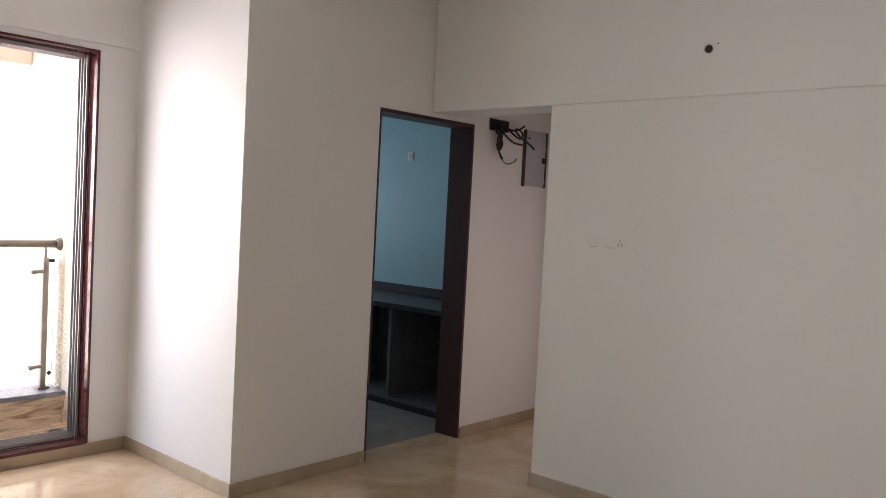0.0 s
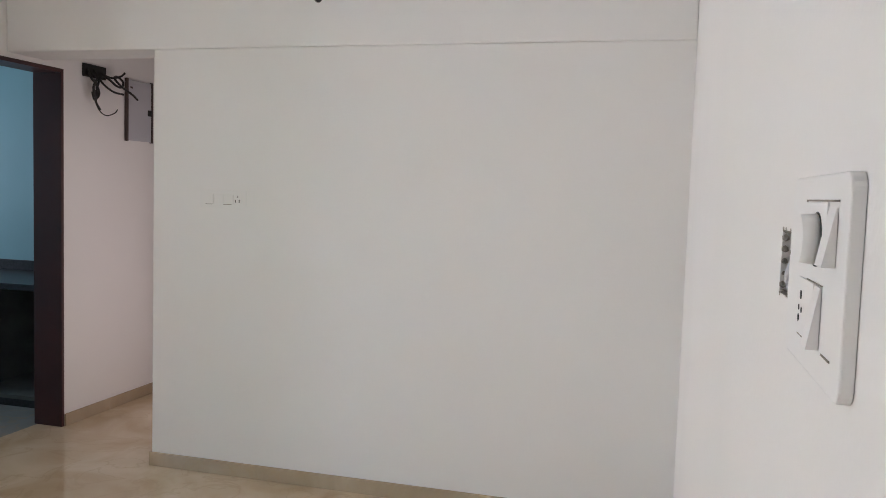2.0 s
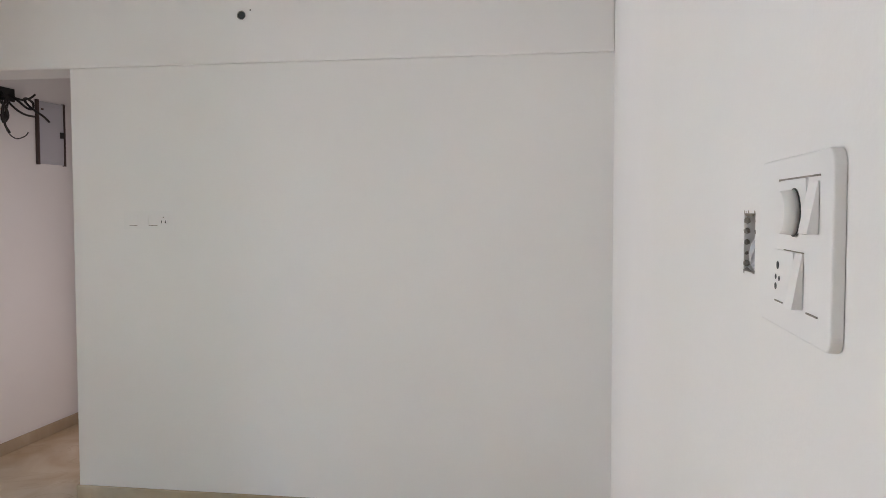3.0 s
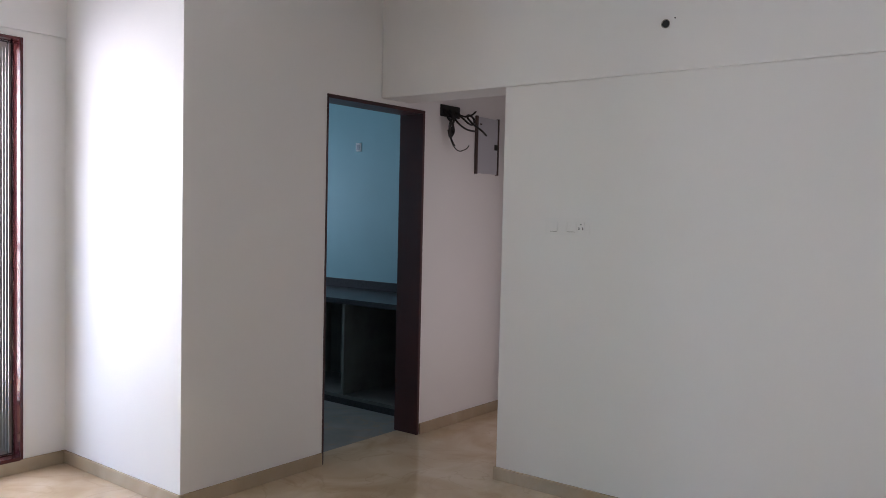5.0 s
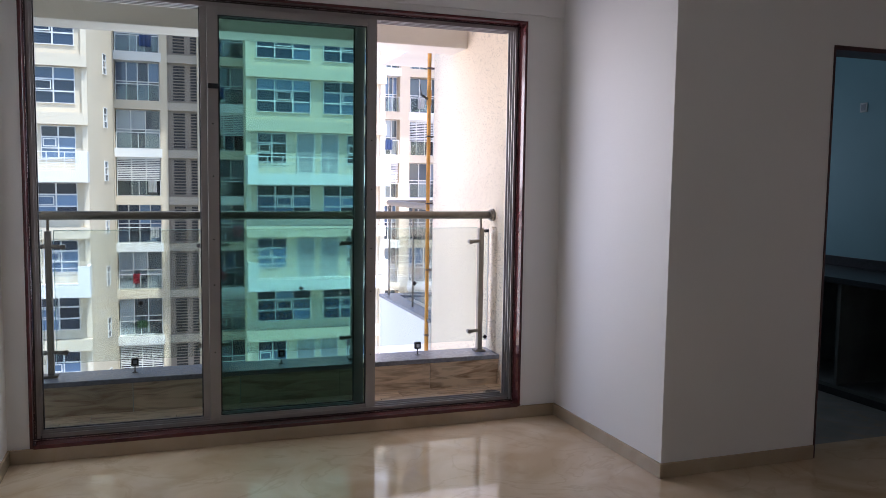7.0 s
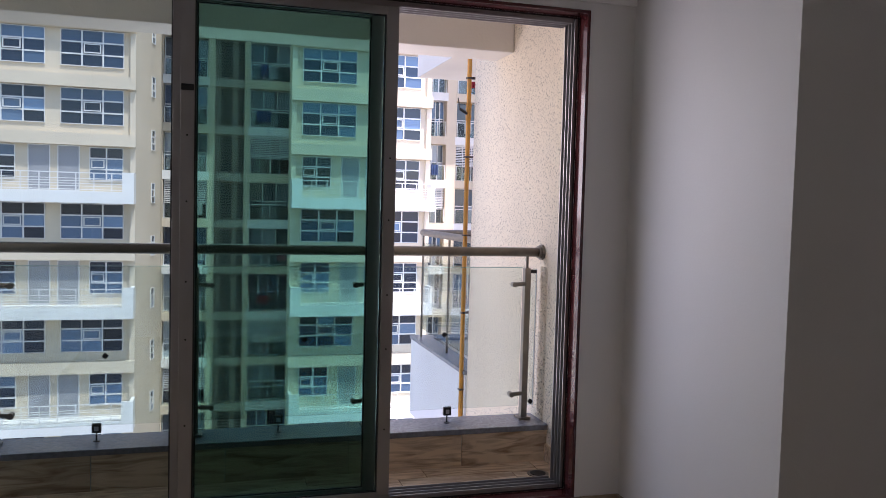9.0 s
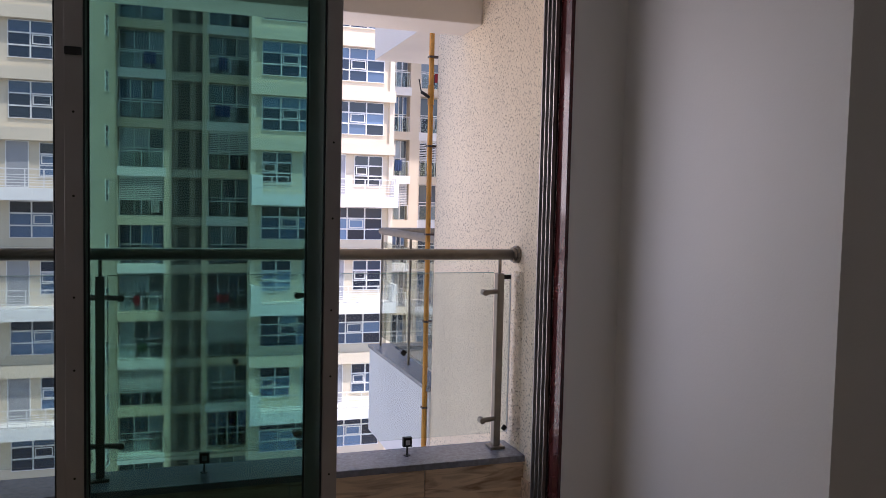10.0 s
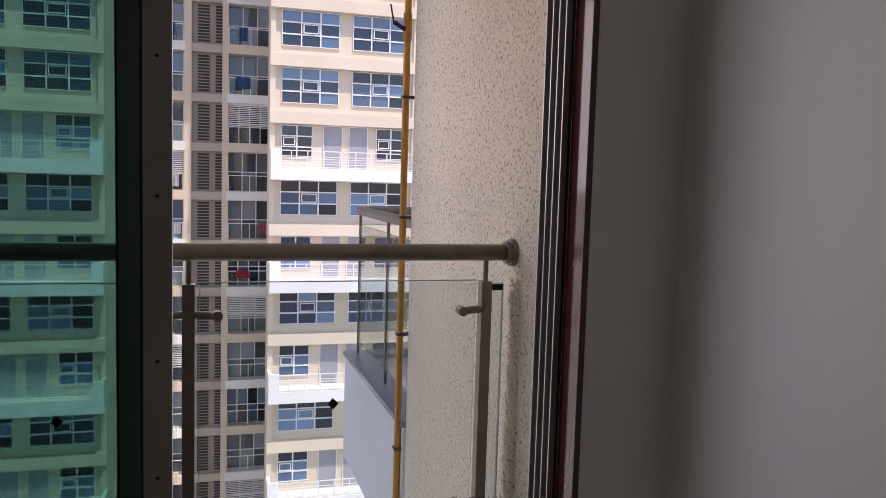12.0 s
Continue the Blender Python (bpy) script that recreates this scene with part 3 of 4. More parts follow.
pipe = thing("gas_pipe", "orange painted gas pipe clipped to the outer wall", "pipe", at=(2.055, 6.44, 0))
part("tube", tube(bmesh.new(), (0, 0, -15.5), (0, 0, 8.8), 0.016, 14), PIPE, pipe, smooth=True)
for zz in range(-8, 8):
    z = 1.764 + zz * 0.549
    part("clip", boxes((-0.02, -0.022, z - 0.006, 0.06, 0.022, z + 0.006), bevel=0.002), BOX_TRIM, pipe)
part("joint", tube(bmesh.new(), (0, 0, 2.02), (0, 0, 2.14), 0.02, 14), PIPE, pipe)
part("tap", tube(tube(bmesh.new(), (0, 0, 2.06), (-0.07, -0.03, 2.09), 0.01, 10), (-0.07, -0.03, 2.08), (-0.085, -0.02, 2.17), 0.004, 8), BLACK, pipe)

# the next flat's balcony, past the end of the wall, and the one above it
for k, z in enumerate((0.0, 2.99, -2.99)):
    nb = thing("neighbour_balcony", "white painted balcony with a glass and steel railing", "balcony", "neighbour balconies", (2.07, 0, z))
    part("parapet", boxes((0, 6.40, -0.45, 0.12, 7.98, 0.225), (0.12, 7.86, -0.45, 2.6, 7.98, 0.225), (0.12, 6.40, -0.45, 2.6, 7.86, -0.25)), PARAPET if k != 1 else PLAIN_OUT, nb)
    part("coping", boxes((-0.012, 6.40, 0.225, 0.16, 7.99, 0.252), (0.16, 7.83, 0.225, 2.6, 7.99, 0.252), bevel=0.003), LEDGE, nb)
    part("handrail", tube(tube(bmesh.new(), (0.07, 6.40, 1.178), (0.07, 7.92, 1.178), 0.028, 16), (0.07, 7.92, 1.178), (2.6, 7.92, 1.178), 0.028, 16), STEEL, nb)
    part("glass_panel", boxes((0.065, 6.45, 0.33, 0.075, 7.9, 1.09)), CLEAR, nb)
    part("glass_panel", boxes((0.1, 7.915, 0.33, 2.6, 7.925, 1.09)), CLEAR, nb)
    for y in (7.1, 7.9):
        part("post", boxes((0.062, y - 0.008, 0.252, 0.078, y + 0.008, 1.15), bevel=0.002), STEEL, nb)

# wood-look tiles of the balcony
TW = 0.60
tile_up = mesh_of("riser_tile", boxes((0.002, 0, 0.0, TW - 0.002, 0.012, 0.172), bevel=0.0012), WOODTILE)
tile_fl = mesh_of("floor_tile", boxes((0.002, 0.0, 0, TW - 0.002, 0.138, 0.010), bevel=0.0012), WOODTILE)
x = BX1 - TW + 0.12
while x > BX0 - TW:
    share("tile", tile_up, kerb, x, BY, 0.052)
    x -= TW
floor_b = bpy.data.objects["floor_balcony"]
for j in range(3):
    first = (0.0, 0.25, 0.1)[j]
    cut = mesh_of("floor_tile", boxes((0.002, 0.0, 0, first - 0.002, 0.138, 0.010), bevel=0.0012), WOODTILE) if first else None
    if cut:
        share("tile", cut, floor_b, BX1 - first, YW + T + 0.001 + 0.14 * j, 0.045)
    x = BX1 - first - TW
    while x > BX0:
        share("tile", tile_fl, floor_b, x, YW + T + 0.001 + 0.14 * j, 0.045)
        x -= TW

# ---- outside ----

tagged(part("ground", boxes((-900, -900, -24.3, 900, 900, -24.0)), GROUND), "pale concrete ground between the towers", "ground", kind="structure")
FY, S, Z0 = 46.0, 2.99, 1.067    # tower front, storey, soffit level of a balcony storey
KS = range(-8, 7)


def window_mesh(w, h, cols, rows, bar=0.07, opened=None, glazing=None):
    """Frame and panes of one window, lower left corner at the origin, facing -y."""
    fm, pm = bmesh.new(), bmesh.new()
    xs = [0, bar / 2] + [v for i in range(1, cols) for v in (i * w / cols - bar / 2, i * w / cols + bar / 2)] + [w - bar / 2, w]
    zs = [0, bar / 2] + [v for j in range(1, rows) for v in (j * h / rows - bar / 2, j * h / rows + bar / 2)] + [h - bar / 2, h]
    grid = [[fm.verts.new((x, 0.05, z)) for z in zs] for x in xs]
    bars = [fm.faces.new((grid[i][j], grid[i + 1][j], grid[i + 1][j + 1], grid[i][j + 1])) for i in range(len(xs) - 1) for j in range(len(zs) - 1) if i % 2 == 0 or j % 2 == 0]
    out = bmesh.ops.extrude_face_region(fm, geom=bars)
    bmesh.ops.translate(fm, verts=[v for v in out["geom"] if isinstance(v, bmesh.types.BMVert)], vec=(0, -0.1, 0))
    for i in range(cols):
        for j in range(rows):
            x0, x1, z0, z1 = i * w / cols, (i + 1) * w / cols, j * h / rows, (j + 1) * h / rows
            a = random.uniform(-0.012, 0.012)
            pm.faces.new([pm.verts.new(v) for v in ((x0, a, z0), (x1, -a, z0), (x1, -a, z1), (x0, a, z1))])
    sash = None
    if opened:
        i, j = opened
        x0, x1, z0, z1 = i * w / cols + 0.09, (i + 1) * w / cols - 0.09, j * h / rows + 0.07, (j + 1) * h / rows - 0.07
        sm = bmesh.new()
        a = [sm.verts.new(v) for v in ((x0, -0.06, z0), (x1, -0.06, z0), (x1, -0.06, z1), (x0, -0.06, z1))]
        c = [sm.verts.new(v) for v in ((x0 + 0.05, -0.06, z0 + 0.05), (x1 - 0.05, -0.06, z0 + 0.05), (x1 - 0.05, -0.06, z1 - 0.05), (x0 + 0.05, -0.06, z1 - 0.05))]
        ring = [sm.faces.new((a[k], a[(k + 1) % 4], c[(k + 1) % 4], c[k])) for k in range(4)]
        out = bmesh.ops.extrude_face_region(sm, geom=ring)
        bmesh.ops.translate(sm, verts=[v for v in out["geom"] if isinstance(v, bmesh.types.BMVert)], vec=(0, -0.05, 0))
        sash = mesh_of("sash", sm, WINFRAME)
    return mesh_of("window_frame", fm, WINFRAME), mesh_of("pane", pm, glazing or PANE), sash


WIDE = window_mesh(3.06, 1.86, 3, 3, opened=(1, 1))
SMALL = window_mesh(1.65, 1.72, 2, 3, opened=(0, 1))
TALL = {w: [window_mesh(w, 2.42, n, 2, 0.06, glazing=g) for n, g in ((3, SKY_PANE), (4, PANE), (3, SKY_PANE))] for w in (2.6, 1.2)}
SLATS = {w: mesh_of("slat", boxes((0, 0, 0, w, 0.03, 0.06)), WINFRAME) for w in (2.6, 1.2)}
VENT = window_mesh(0.6, 1.15, 1, 3, 0.07, glazing=SKY_PANE)
DOOR_F = window_mesh(1.05, 2.35, 1, 1, 0.08)[0]
SHEET = mesh_of("door_sheet", boxes((0.02, -0.01, 0.02, 1.03, 0.02, 2.33)), SHUTTER)


def rail_mesh(w, h, nbars, upright):
    bm = boxes((0, -0.02, h - 0.05, w, 0.02, h), (0, -0.015, 0.06, w, 0.015, 0.10))
    for i in range(nbars + 1):
        x = i * (w - 0.05) / nbars
        box(bm, x, -0.02, 0, x + 0.05, 0.02, h)
    for j in range(1, upright):
        z = 0.1 + j * (h - 0.3) / upright
        box(bm, 0, -0.012, z, w, 0.012, z + 0.035)
    return mesh_of("railing", bm, WINFRAME)


RAIL_W = rail_mesh(7.7, 0.95, 9, 5)
RAIL_N = {w: mesh_of("railing", boxes((0, -0.02, 0.97, w, 0.02, 1.02), (0, -0.015, 0, 0.04, 0.015, 0.97), (w - 0.04, -0.015, 0, w, 0.015, 0.97), (w * 0.5 - 0.02, -0.015, 0, w * 0.5 + 0.02, 0.015, 0.97)), WINFRAME) for w in (2.6, 1.2)}
RAIL_GLASS = {w: mesh_of("glass_panel", boxes((0.06, -0.006, 0.04, w - 0.06, 0.006, 0.95)), CLEAR) for w in (2.6, 1.2)}


def put_window(name, meshes, house, x, y, z):
    w = share(name, meshes[0], house, x, y, z)
    share("pane", meshes[1], w)
    if meshes[2]:
        share("sash", meshes[2], w)
    return w


def block(house, x0, flip):
    """A projecting bay of flats, 8.05 m wide, with long balconies on every other storey."""
    W, wall_y = 8.05, FY + 0.75
    part("wall", boxes((x0 + 0.12, wall_y, -24, x0 + W - 0.12, wall_y + 1.2, 25), (x0 + 0.85, wall_y + 1.2, -24, x0 + W - 0.12, FY + 11, 25)), TOWER, house)
    part("corner_pier", boxes((x0 + 0.0, FY + 0.55, -24, x0 + 0.28, wall_y + 1.2, 25)), TOWER, house)
    part("corner_pier", boxes((x0 + W - 0.28, FY + 0.55, -24, x0 + W, wall_y + 1.2, 25)), TOWER, house)
    for k in KS:
        z = Z0 + S * k
        if k in (0, -2, -4, -6, -8, 5):
            slab = part("balcony", boxes((x0 - 0.02, FY - 0.55, z, x0 + W + 0.02, wall_y, z + 0.62), (x0 - 0.02, FY - 0.55, z + 0.62, x0 + 0.16, wall_y, z + 1.62), (x0 + W - 0.16, FY - 0.55, z + 0.62, x0 + W + 0.02, wall_y, z + 1.62), (x0 + 0.16, FY - 0.55, z + 0.62, x0 + 0.55, FY - 0.40, z + 1.62) if flip else (x0 + W - 0.55, FY - 0.55, z + 0.62, x0 + W - 0.16, FY - 0.40, z + 1.62)), TOWER_WHITE, house, "white painted balcony slab")
            share("railing", RAIL_W, slab, x0 + 0.17, FY - 0.48, z + 0.62)
            for dx in (0.62, W - 0.62 - 1.65):
                put_window("window", SMALL, house, x0 + dx, wall_y - 0.03, z + 1.20)
            for dx in (2.85, 4.25):
                share("door_sheet", SHEET, share("door", DOOR_F, house, x0 + dx, wall_y - 0.03, z + 0.62))
        else:
            part("ledge", boxes((x0 - 0.02, FY + 0.30, z, x0 + W + 0.02, wall_y + 0.1, z + 0.62)), TOWER, house, "cream projecting ledge")
            for dx in (0.60, W - 0.60 - 3.06):
                put_window("window", WIDE, house, x0 + dx, wall_y - 0.03, z + 1.10)


def recess(house, dx, cols, shaft, piers, y=FY + 8.5):
    """The deep set-back strip between two bays: open balconies beside a louvred shaft."""
    # back wall in the darkened tower paint, shade included in the colour
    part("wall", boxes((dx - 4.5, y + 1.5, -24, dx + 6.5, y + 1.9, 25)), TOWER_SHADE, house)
    for a, b in piers:
        part("pier", boxes((dx + a, y - 0.1, -24, dx + b, y + 1.5, 25)), TOWER, house)
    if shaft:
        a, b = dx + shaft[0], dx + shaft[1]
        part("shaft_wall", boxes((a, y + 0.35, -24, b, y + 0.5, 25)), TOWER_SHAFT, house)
    for k in KS:
        z = Z0 + S * k - 1.43
        if shaft:
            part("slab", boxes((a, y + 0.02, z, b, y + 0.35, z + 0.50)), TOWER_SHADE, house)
            for lo, hi in ((a + 0.36, a + 1.06), (a + 1.42, b)):
                bm = bmesh.new()
                for j in range(12):
                    box(bm, lo, y + 0.31, z + 0.66 + j * 0.188, hi, y + 0.349, z + 0.77 + j * 0.188)
                part("louvre", bm, LOUVRE, house, "dark louvre slots")
        for n, (p, w) in enumerate(cols):
            p += dx
            part("balcony", boxes((p - 0.12, y - 0.12, z, p + w + 0.12, y + 1.5, z + 0.55)), TOWER_WHITE if (k + n) % 2 else TOWER, house)
            share("glass_panel", RAIL_GLASS[w], share("railing", RAIL_N[w], house, p, y - 0.05, z + 0.55))
            put_window("window", TALL[w][(k * 5 + n * 2) % 3], house, p, y + 0.62, z + 0.555)
            if (k * 5 + n * 3) % 4 == 0:
                blind = part("blind", boxes((p + 0.02, y + 0.09, z + 2.86, p + w - 0.02, y + 0.14, z + 2.98)), WINFRAME, house, "pale slatted blind")
                for j in range(11):
                    share("slat", SLATS[w], blind, p, y + 0.10, z + 1.62 + j * 0.115)


def splayed_wall(house, x, y):
    """The splayed corner wall that joins a bay to the recess, with a small window on every storey."""
    bm = bmesh.new()
    ring = ((x, y), (x + 1.0, y + 4.2), (x + 0.9, y + 8.0), (x - 0.3, y + 8.0))
    lo, hi = [[bm.verts.new((px, py, z)) for px, py in ring] for z in (-24, 25)]
    bm.faces.new(lo), bm.faces.new(hi)
    for i in range(4):
        bm.faces.new((lo[i], lo[(i + 1) % 4], hi[(i + 1) % 4], hi[i]))
    part("splayed_wall", bm, TOWER, house)
    turn = math.atan2(4.2, 1.0)
    for k in KS:
        w = share("window", VENT[0], house, x + 0.60, y + 2.5, Z0 + S * k + 0.05, turn)
        share("pane", VENT[1], w)


CLOTH = [material("cloth_" + n, c, 0.9, var=0.1, scale=4, fine=30, bump=0.2) for n, c in (("pink", (0.55, 0.18, 0.22)), ("blue", (0.08, 0.14, 0.32)), ("white", (0.7, 0.7, 0.7)), ("red", (0.45, 0.04, 0.06)), ("green", (0.06, 0.14, 0.07)))]


def laundry(house, x, y, z, n, w, h):
    """Washing on a balcony rail: a hanging cloth with folds."""
    bm = bmesh.new()
    cols = [[bm.verts.new((x + w * i / 10, y + 0.04 * math.sin(i * 1.9 + x) * (0.4 + k), z - h * k)) for k in (0, 0.5, 1)] for i in range(11)]
    for a, b in zip(cols, cols[1:]):
        for k in range(2):
            bm.faces.new((a[k], b[k], b[k + 1], a[k + 1]))
    bmesh.ops.solidify(bm, geom=bm.faces[:], thickness=0.01)
    part("laundry", bm, CLOTH[n], house, "washing hung over a balcony rail")


tower = thing("apartment_building", "cream high-rise block of flats with white balconies", "building")
block(tower, 4.66, True)
block(tower, -11.5, False)
block(tower, -27.66, False)
block(tower, 20.8, True)
for dx in (0.0, -16.16):
    recess(tower, dx, ((-2.45, 2.6), (2.80, 2.6)), (0.62, 2.42), ((-2.9, -2.5), (0.17, 0.62), (2.42, 2.78)))
    splayed_wall(tower, dx - 3.46, FY + 0.9)
recess(tower, 14.6, ((0.1, 1.2), (2.1, 2.6)), None, ((-2.5, 0.05), (1.34, 2.06), (4.74, 6.3)))
for x, k, n, w, h in ((4.6, -1, 0, 0.55, 0.7), (3.3, -2, 3, 0.8, 0.5), (3.2, 2, 1, 0.9, 0.7), (3.4, 3, 1, 0.5, 0.8), (-1.0, 3, 1, 0.7, 0.7), (-0.6, 0, 2, 0.5, 0.8), (-1.6, -2, 3, 0.4, 0.6), (-0.5, -1, 2, 0.5, 0.7), (-1.4, -3, 4, 0.6, 0.5), (14.9, 1, 1, 0.5, 0.7), (17.2, 2, 2, 0.5, 0.8), (17.6, 3, 3, 0.5, 0.6)):
    laundry(tower, x, FY + 8.36, Z0 + S * k + 0.16, n, w, h)
part("roof", boxes((-27.7, FY + 0.6, 25, 28.9, FY + 16, 25.6)), TOWER, tower)
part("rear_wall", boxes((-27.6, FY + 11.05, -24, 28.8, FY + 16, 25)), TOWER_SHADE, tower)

# ---- small things ----
def cable(bm, pts, r, sides=7, steps=6):
    """Adds a bent round cable through the points."""
    pts = [Vector(p) for p in pts]
    ext = [2 * pts[0] - pts[1]] + pts + [2 * pts[-1] - pts[-2]]
    line = []
    for i in range(1, len(ext) - 2):
        p0, p1, p2, p3 = ext[i - 1:i + 3]
        for j in range(steps):
            t = j / steps
            line.append(0.5 * (2 * p1 + (p2 - p0) * t + (2 * p0 - 5 * p1 + 4 * p2 - p3) * t * t + (3 * p1 - p0 - 3 * p2 + p3) * t ** 3))
    line.append(pts[-1])
    rings = []
    for i, p in enumerate(line):
        d = (line[min(i + 1, len(line) - 1)] - line[max(i - 1, 0)]).normalized()
        u = d.cross(Vector((0.31, 0.22, 0.92))).normalized()
        v = d.cross(u)
        rings.append([bm.verts.new(p + r * (math.cos(a) * u + math.sin(a) * v)) for a in (2 * math.pi * k / sides for k in range(sides))])
    for a, b in zip(rings, rings[1:]):
        for k in range(sides):
            bm.faces.new((a[k], a[(k + 1) % sides], b[(k + 1) % sides], b[k]))
    bm.faces.new(rings[0]), bm.faces.new(rings[-1])
    return bm


WIRE = material("black_cable_sheath", (0.015, 0.014, 0.014), 0.45, var=0.2, bump=0.0)

# distribution board beside the passage
db = thing("distribution_board", "grey metal distribution board with dark side trims on the wall", "distribution board", at=(4.535, YA, 1.733))
part("case", boxes((0.012, -0.014, 0.0, 0.268, -0.001, 0.392), bevel=0.003), GREY_BOX, db)
part("door", boxes((0.020, -0.019, 0.022, 0.258, -0.0145, 0.365), bevel=0.002), GREY_BOX, db)
part("trim", boxes((0.0, -0.020, -0.006, 0.018, -0.001, 0.398), bevel=0.002), BOX_TRIM, db, "dark brown side trim")
part("trim", boxes((0.262, -0.022, -0.006, 0.276, -0.001, 0.398), bevel=0.002), BOX_TRIM, db, "dark brown side trim")
part("latch", boxes((0.218, -0.025, 0.172, 0.256, -0.0192, 0.212), bevel=0.002), BLACK, db, "square black latch")
part("name_plate", boxes((0.035, -0.0200, 0.335, 0.06, -0.0191, 0.347)), BOX_TRIM, db)

# open junction box with loose cables
jb = thing("junction_box", "open black junction box with loose cables hanging out", "junction box", at=(4.14, YA, 2.085))
part("box", boxes((0, -0.012, 0, 0.205, -0.001, 0.078), bevel=0.004), BLACK, jb)
runs = (((0.06, -0.01, 0.03), (0.05, -0.05, -0.02), (0.04, -0.06, -0.09), (0.06, -0.05, -0.15), (0.10, -0.05, -0.20), (0.16, -0.05, -0.22), (0.22, -0.06, -0.20), (0.25, -0.06, -0.175)),
        ((0.15, -0.01, 0.04), (0.17, -0.06, 0.0), (0.22, -0.08, -0.035), (0.28, -0.07, -0.03), (0.30, -0.06, 0.005), (0.26, -0.05, 0.03), (0.22, -0.06, 0.015), (0.24, -0.09, -0.03), (0.32, -0.11, -0.07), (0.38, -0.11, -0.10)),
        ((0.12, -0.01, 0.02), (0.11, -0.06, -0.03), (0.14, -0.08, -0.06), (0.20, -0.08, -0.075), (0.28, -0.08, -0.078)),
        ((0.18, -0.01, 0.03), (0.21, -0.05, 0.015), (0.25, -0.08, 0.03), (0.28, -0.09, 0.055)),
        ((0.05, -0.01, 0.04), (0.07, -0.05, 0.0), (0.03, -0.06, -0.06), (0.05, -0.05, -0.12), (0.09, -0.04, -0.09), (0.08, -0.04, -0.03)),
        ((0.09, -0.01, 0.05), (0.10, -0.04, -0.01), (0.07, -0.05, -0.07), (0.06, -0.05, -0.14), (0.10, -0.05, -0.19)),
        ((0.04, -0.01, 0.05), (0.02, -0.05, -0.01), (0.06, -0.06, -0.05), (0.09, -0.05, -0.10), (0.05, -0.05, -0.135), (0.03, -0.05, -0.09)))
for n, pts in enumerate(runs):
    part("cable", cable(bmesh.new(), pts, (0.0035, 0.007, 0.0065, 0.0065, 0.008, 0.007, 0.007)[n]), WIRE, jb)

# round pipe hole in the beam, with a small nail hole beside it
hole = thing("pipe_hole", "round dark pipe hole in the beam", "hole", at=(XR - 0.018, 1.542, 2.347))
part("sleeve", tube(bmesh.new(), (-0.003, 0, 0), (0.0, 0, 0), 0.021, 20), PLASTER_AND_SHADOW, hole)
part("bore", tube(bmesh.new(), (-0.0045, -0.002, -0.001), (-0.003, -0.002, -0.001), 0.0175, 20), BLACK, hole)
nail = thing("nail_hole", "tiny dark nail hole in the beam", "hole", at=(XR - 0.018, 1.497, 2.369))
part("bore", tube(bmesh.new(), (-0.002, 0, 0), (0, 0, 0), 0.0035, 10), BLACK, nail)

# socket plate on the right wall
sp = thing("socket_plate", "flush white socket plate with switches", "socket", at=(XR, 1.93, 1.36))
part("plate", boxes((-0.0022, -0.02, -0.012, -0.0003, 0.236, 0.076), bevel=0.0008), PLATE, sp)
for y0 in (0.072, 0.128, 0.182):
    part("switch", boxes((-0.0058, y0 - 0.022, 0.008, -0.0018, y0 + 0.022, 0.056), bevel=0.0012), PLATE, sp)
# darker strips below two switches, added as their shadow on the plate
part("switch_shadow", boxes((-0.0032, 0.165, 0.005, -0.0019, 0.205, 0.0075)), PLASTER_AND_SHADOW, sp)
part("switch_shadow", boxes((-0.0032, 0.06, 0.005, -0.0019, 0.105, 0.0075)), PLASTER_AND_SHADOW, sp)
sock = part("socket", boxes((-0.0052, 0.008, 0.008, -0.0018, 0.046, 0.056), bevel=0.0012), PLATE, sp)
for dy, dz in ((0.027, 0.045), (0.017, 0.027), (0.037, 0.027), (0.017, 0.020), (0.037, 0.020)):
    part("pin_hole", tube(bmesh.new(), (-0.0056, dy, dz), (-0.0046, dy, dz), 0.0032, 10), BLACK, sock)

# double-row switch plate on the wall behind
sw = thing("switch_plate", "white two-row switch plate with a fan regulator", "switch plate", at=(0, YB, 0))
bm = boxes((0.545, 0.0005, 1.341, 0.752, 0.009, 1.482))
corners = [e for e in bm.edges if abs(e.verts[0].co.y - e.verts[1].co.y) > 0.005]
bmesh.ops.bevel(bm, geom=corners, offset=0.012, segments=6, affect="EDGES", profile=0.5)
front = [e for e in bm.edges if min(v.co.y for v in e.verts) > 0.0085]
bmesh.ops.bevel(bm, geom=front, offset=0.0015, segments=2, affect="EDGES", profile=0.5)
part("plate", bm, PLASTIC, sw)


def rocker(x0, x1, z0, z1, out):
    """A tilted rocker: its lower end stands out."""
    bm = boxes((x0, 0.0095, z0, x1, 0.0105, z1))
    for v in bm.verts:
        if v.co.y > 0.010:
            v.co.y += out * (1 - (v.co.z - z0) / (z1 - z0))
    return bm


reg = part("regulator", boxes((0.602, 0.0092, 1.4222, 0.682, 0.0108, 1.4629), bevel=0.0004), PLASTIC, sw)
part("gap", boxes((0.682, 0.0092, 1.4222, 0.6845, 0.0100, 1.4635)), PLASTER_AND_SHADOW, sw)
part("gap", boxes((0.572, 0.0092, 1.4635, 0.6845, 0.0100, 1.4648)), PLASTER_AND_SHADOW, sw)
part("gap", boxes((0.602, 0.0092, 1.4212, 0.6845, 0.0100, 1.4222)), PLASTER_AND_SHADOW, sw)
part("knob", tube(bmesh.new(), (0.634, 0.0109, 1.4375), (0.634, 0.022, 1.4375), 0.0178, 32, 0.0165), PLASTIC, reg, smooth=True)
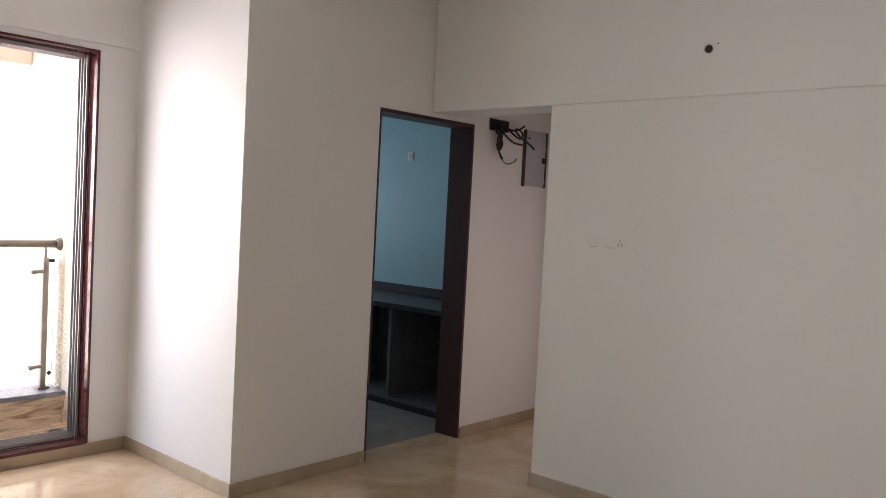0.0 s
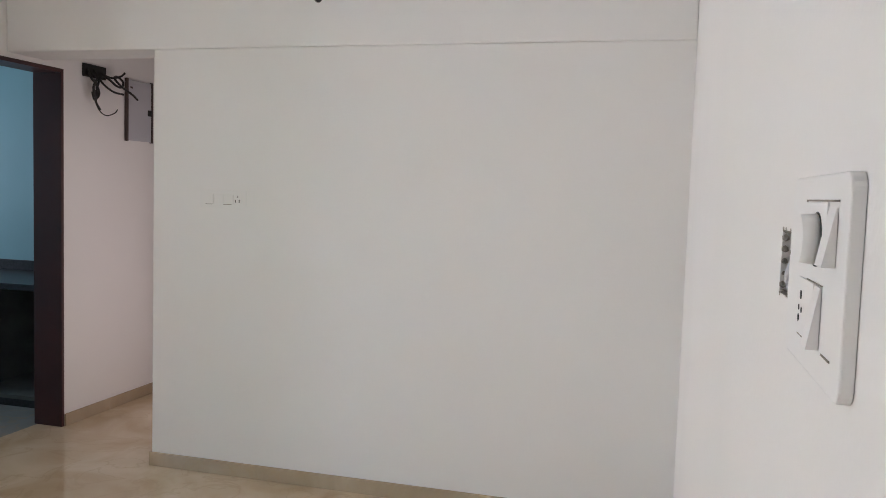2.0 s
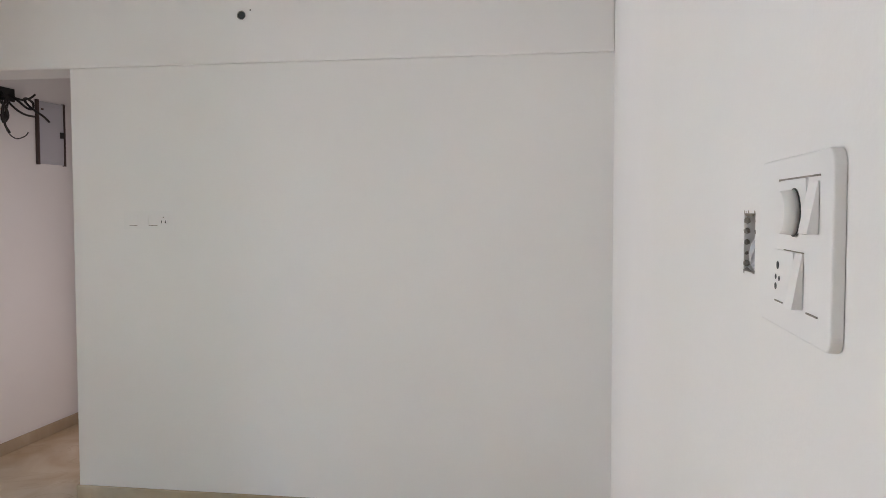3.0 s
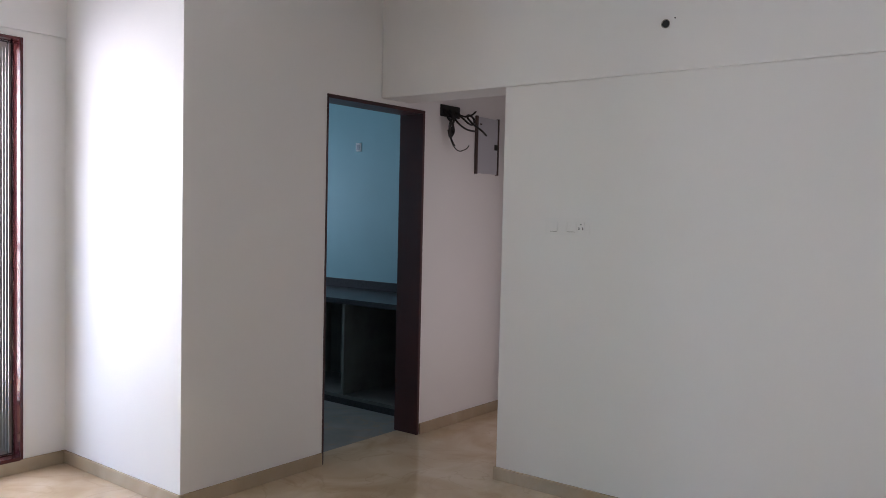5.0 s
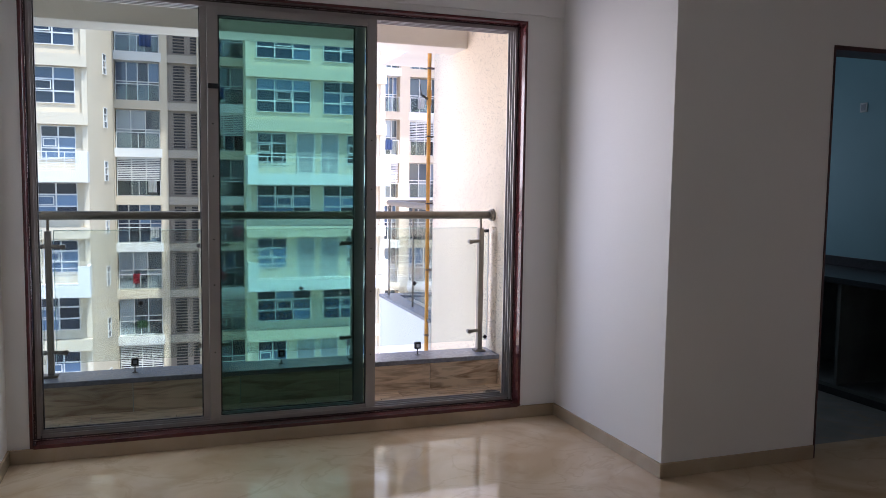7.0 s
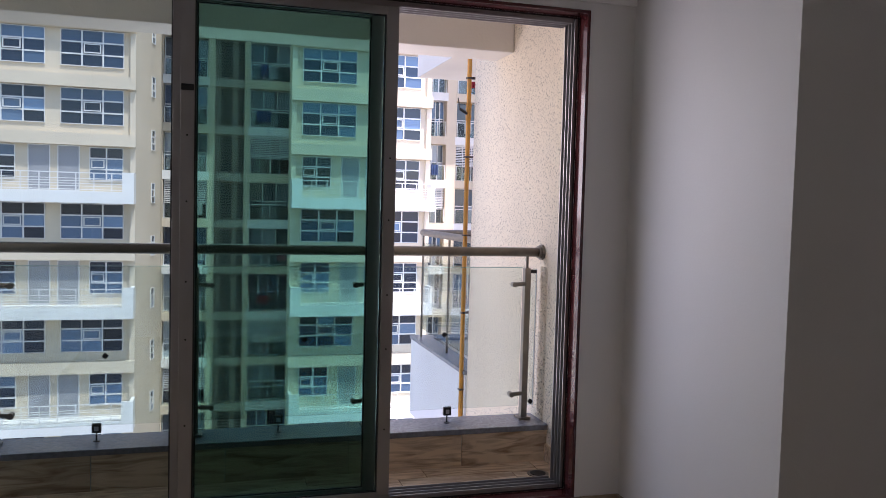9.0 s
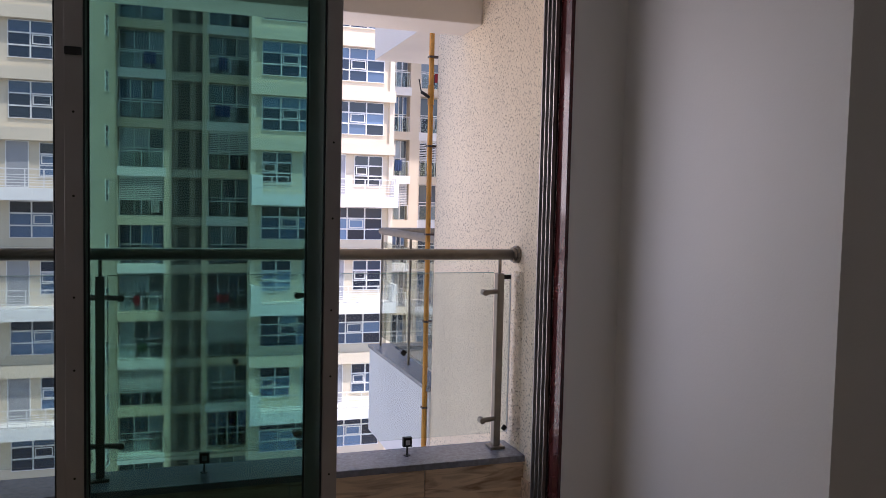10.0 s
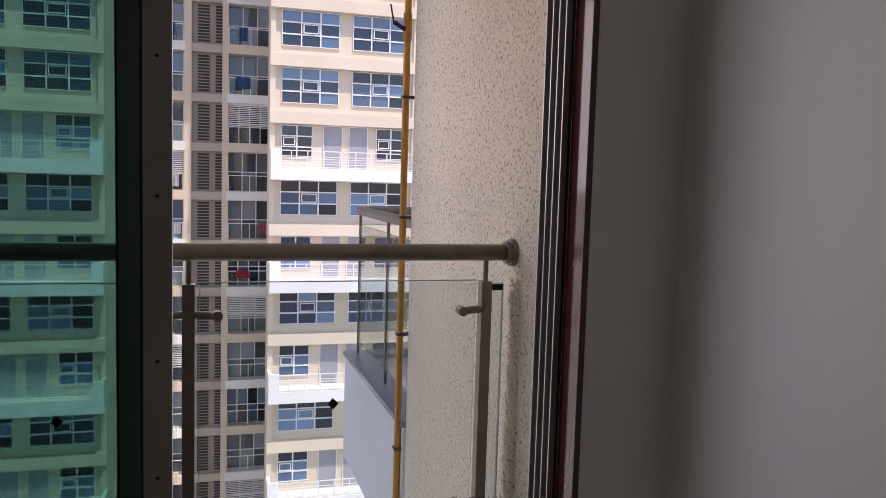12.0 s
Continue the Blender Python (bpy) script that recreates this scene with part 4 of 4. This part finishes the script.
part("knob_gap", tube(bmesh.new(), (0.633, 0.0100, 1.4375), (0.633, 0.0112, 1.4375), 0.0190, 32), BLACK, reg)
part("switch", rocker(0.574, 0.597, 1.4222, 1.4600, 0.007), PLASTIC, sw)
sock = part("socket", boxes((0.634, 0.0092, 1.364, 0.693, 0.0106, 1.4065), bevel=0.0004), PLASTIC, sw)
part("gap", boxes((0.668, 0.0092, 1.3625, 0.693, 0.0100, 1.3636)), PLASTER_AND_SHADOW, sw)
part("gap", boxes((0.573, 0.0092, 1.3625, 0.600, 0.0100, 1.3638)), PLASTER_AND_SHADOW, sw)
part("gap", boxes((0.609, 0.0092, 1.4066, 0.665, 0.0100, 1.4074)), PLASTER_AND_SHADOW, sw)
for x, z, r in ((0.680, 1.3935, 0.0034), (0.686, 1.3835, 0.0022), (0.675, 1.3825, 0.0022), (0.686, 1.3755, 0.0030)):
    part("pin_hole", tube(bmesh.new(), (x, 0.0100, z), (x, 0.0110, z), r, 12), BLACK, sock)
part("switch", rocker(0.610, 0.630, 1.364, 1.4060, 0.007), PLASTIC, sw)

# raw cut-out beside it, with a conduit end inside
cut = thing("wall_cutout", "raw chiselled cut-out in the plaster with a cable", "cut-out", at=(0, YB, 0))
bm = bmesh.new()
rnd = random.Random(5)
for n in range(22):
    a = 2 * math.pi * n / 22
    cx, cz = 0.841 + 0.0265 * max(-1, min(1, 1.35 * math.cos(a))), 1.4055 + 0.031 * max(-1, min(1, 1.35 * math.sin(a)))
    bmesh.ops.create_icosphere(bm, subdivisions=1, radius=rnd.uniform(0.002, 0.0045), matrix=Matrix.Translation((cx, -0.003, cz)))
part("rough_edge", bm, PLASTER_AND_SHADOW, cut)
part("lining", boxes((0.8155, -0.0595, 1.3755, 0.8665, -0.055, 1.4355)), PLASTER_AND_SHADOW, cut)
part("cable", cable(bmesh.new(), ((0.835, -0.05, 1.433), (0.832, -0.02, 1.42), (0.838, -0.006, 1.40), (0.842, -0.012, 1.38), (0.85, -0.05, 1.378)), 0.006), GREY_BOX, cut)

# door frame at the end of the passage
pd = thing("door_2", "dark red-brown lacquered door frame at the passage end", "door frame", kind="structure")
part("jamb", boxes((XP - 0.035, YA - 0.07, 0, XP - 0.001, YA - 0.001, 2.125), bevel=0.002), DOORWOOD, pd)
part("jamb", boxes((XP - 0.03, YE + 0.013, 0, XP - 0.001, YE + 0.06, 2.125), bevel=0.003), DOORWOOD, pd)
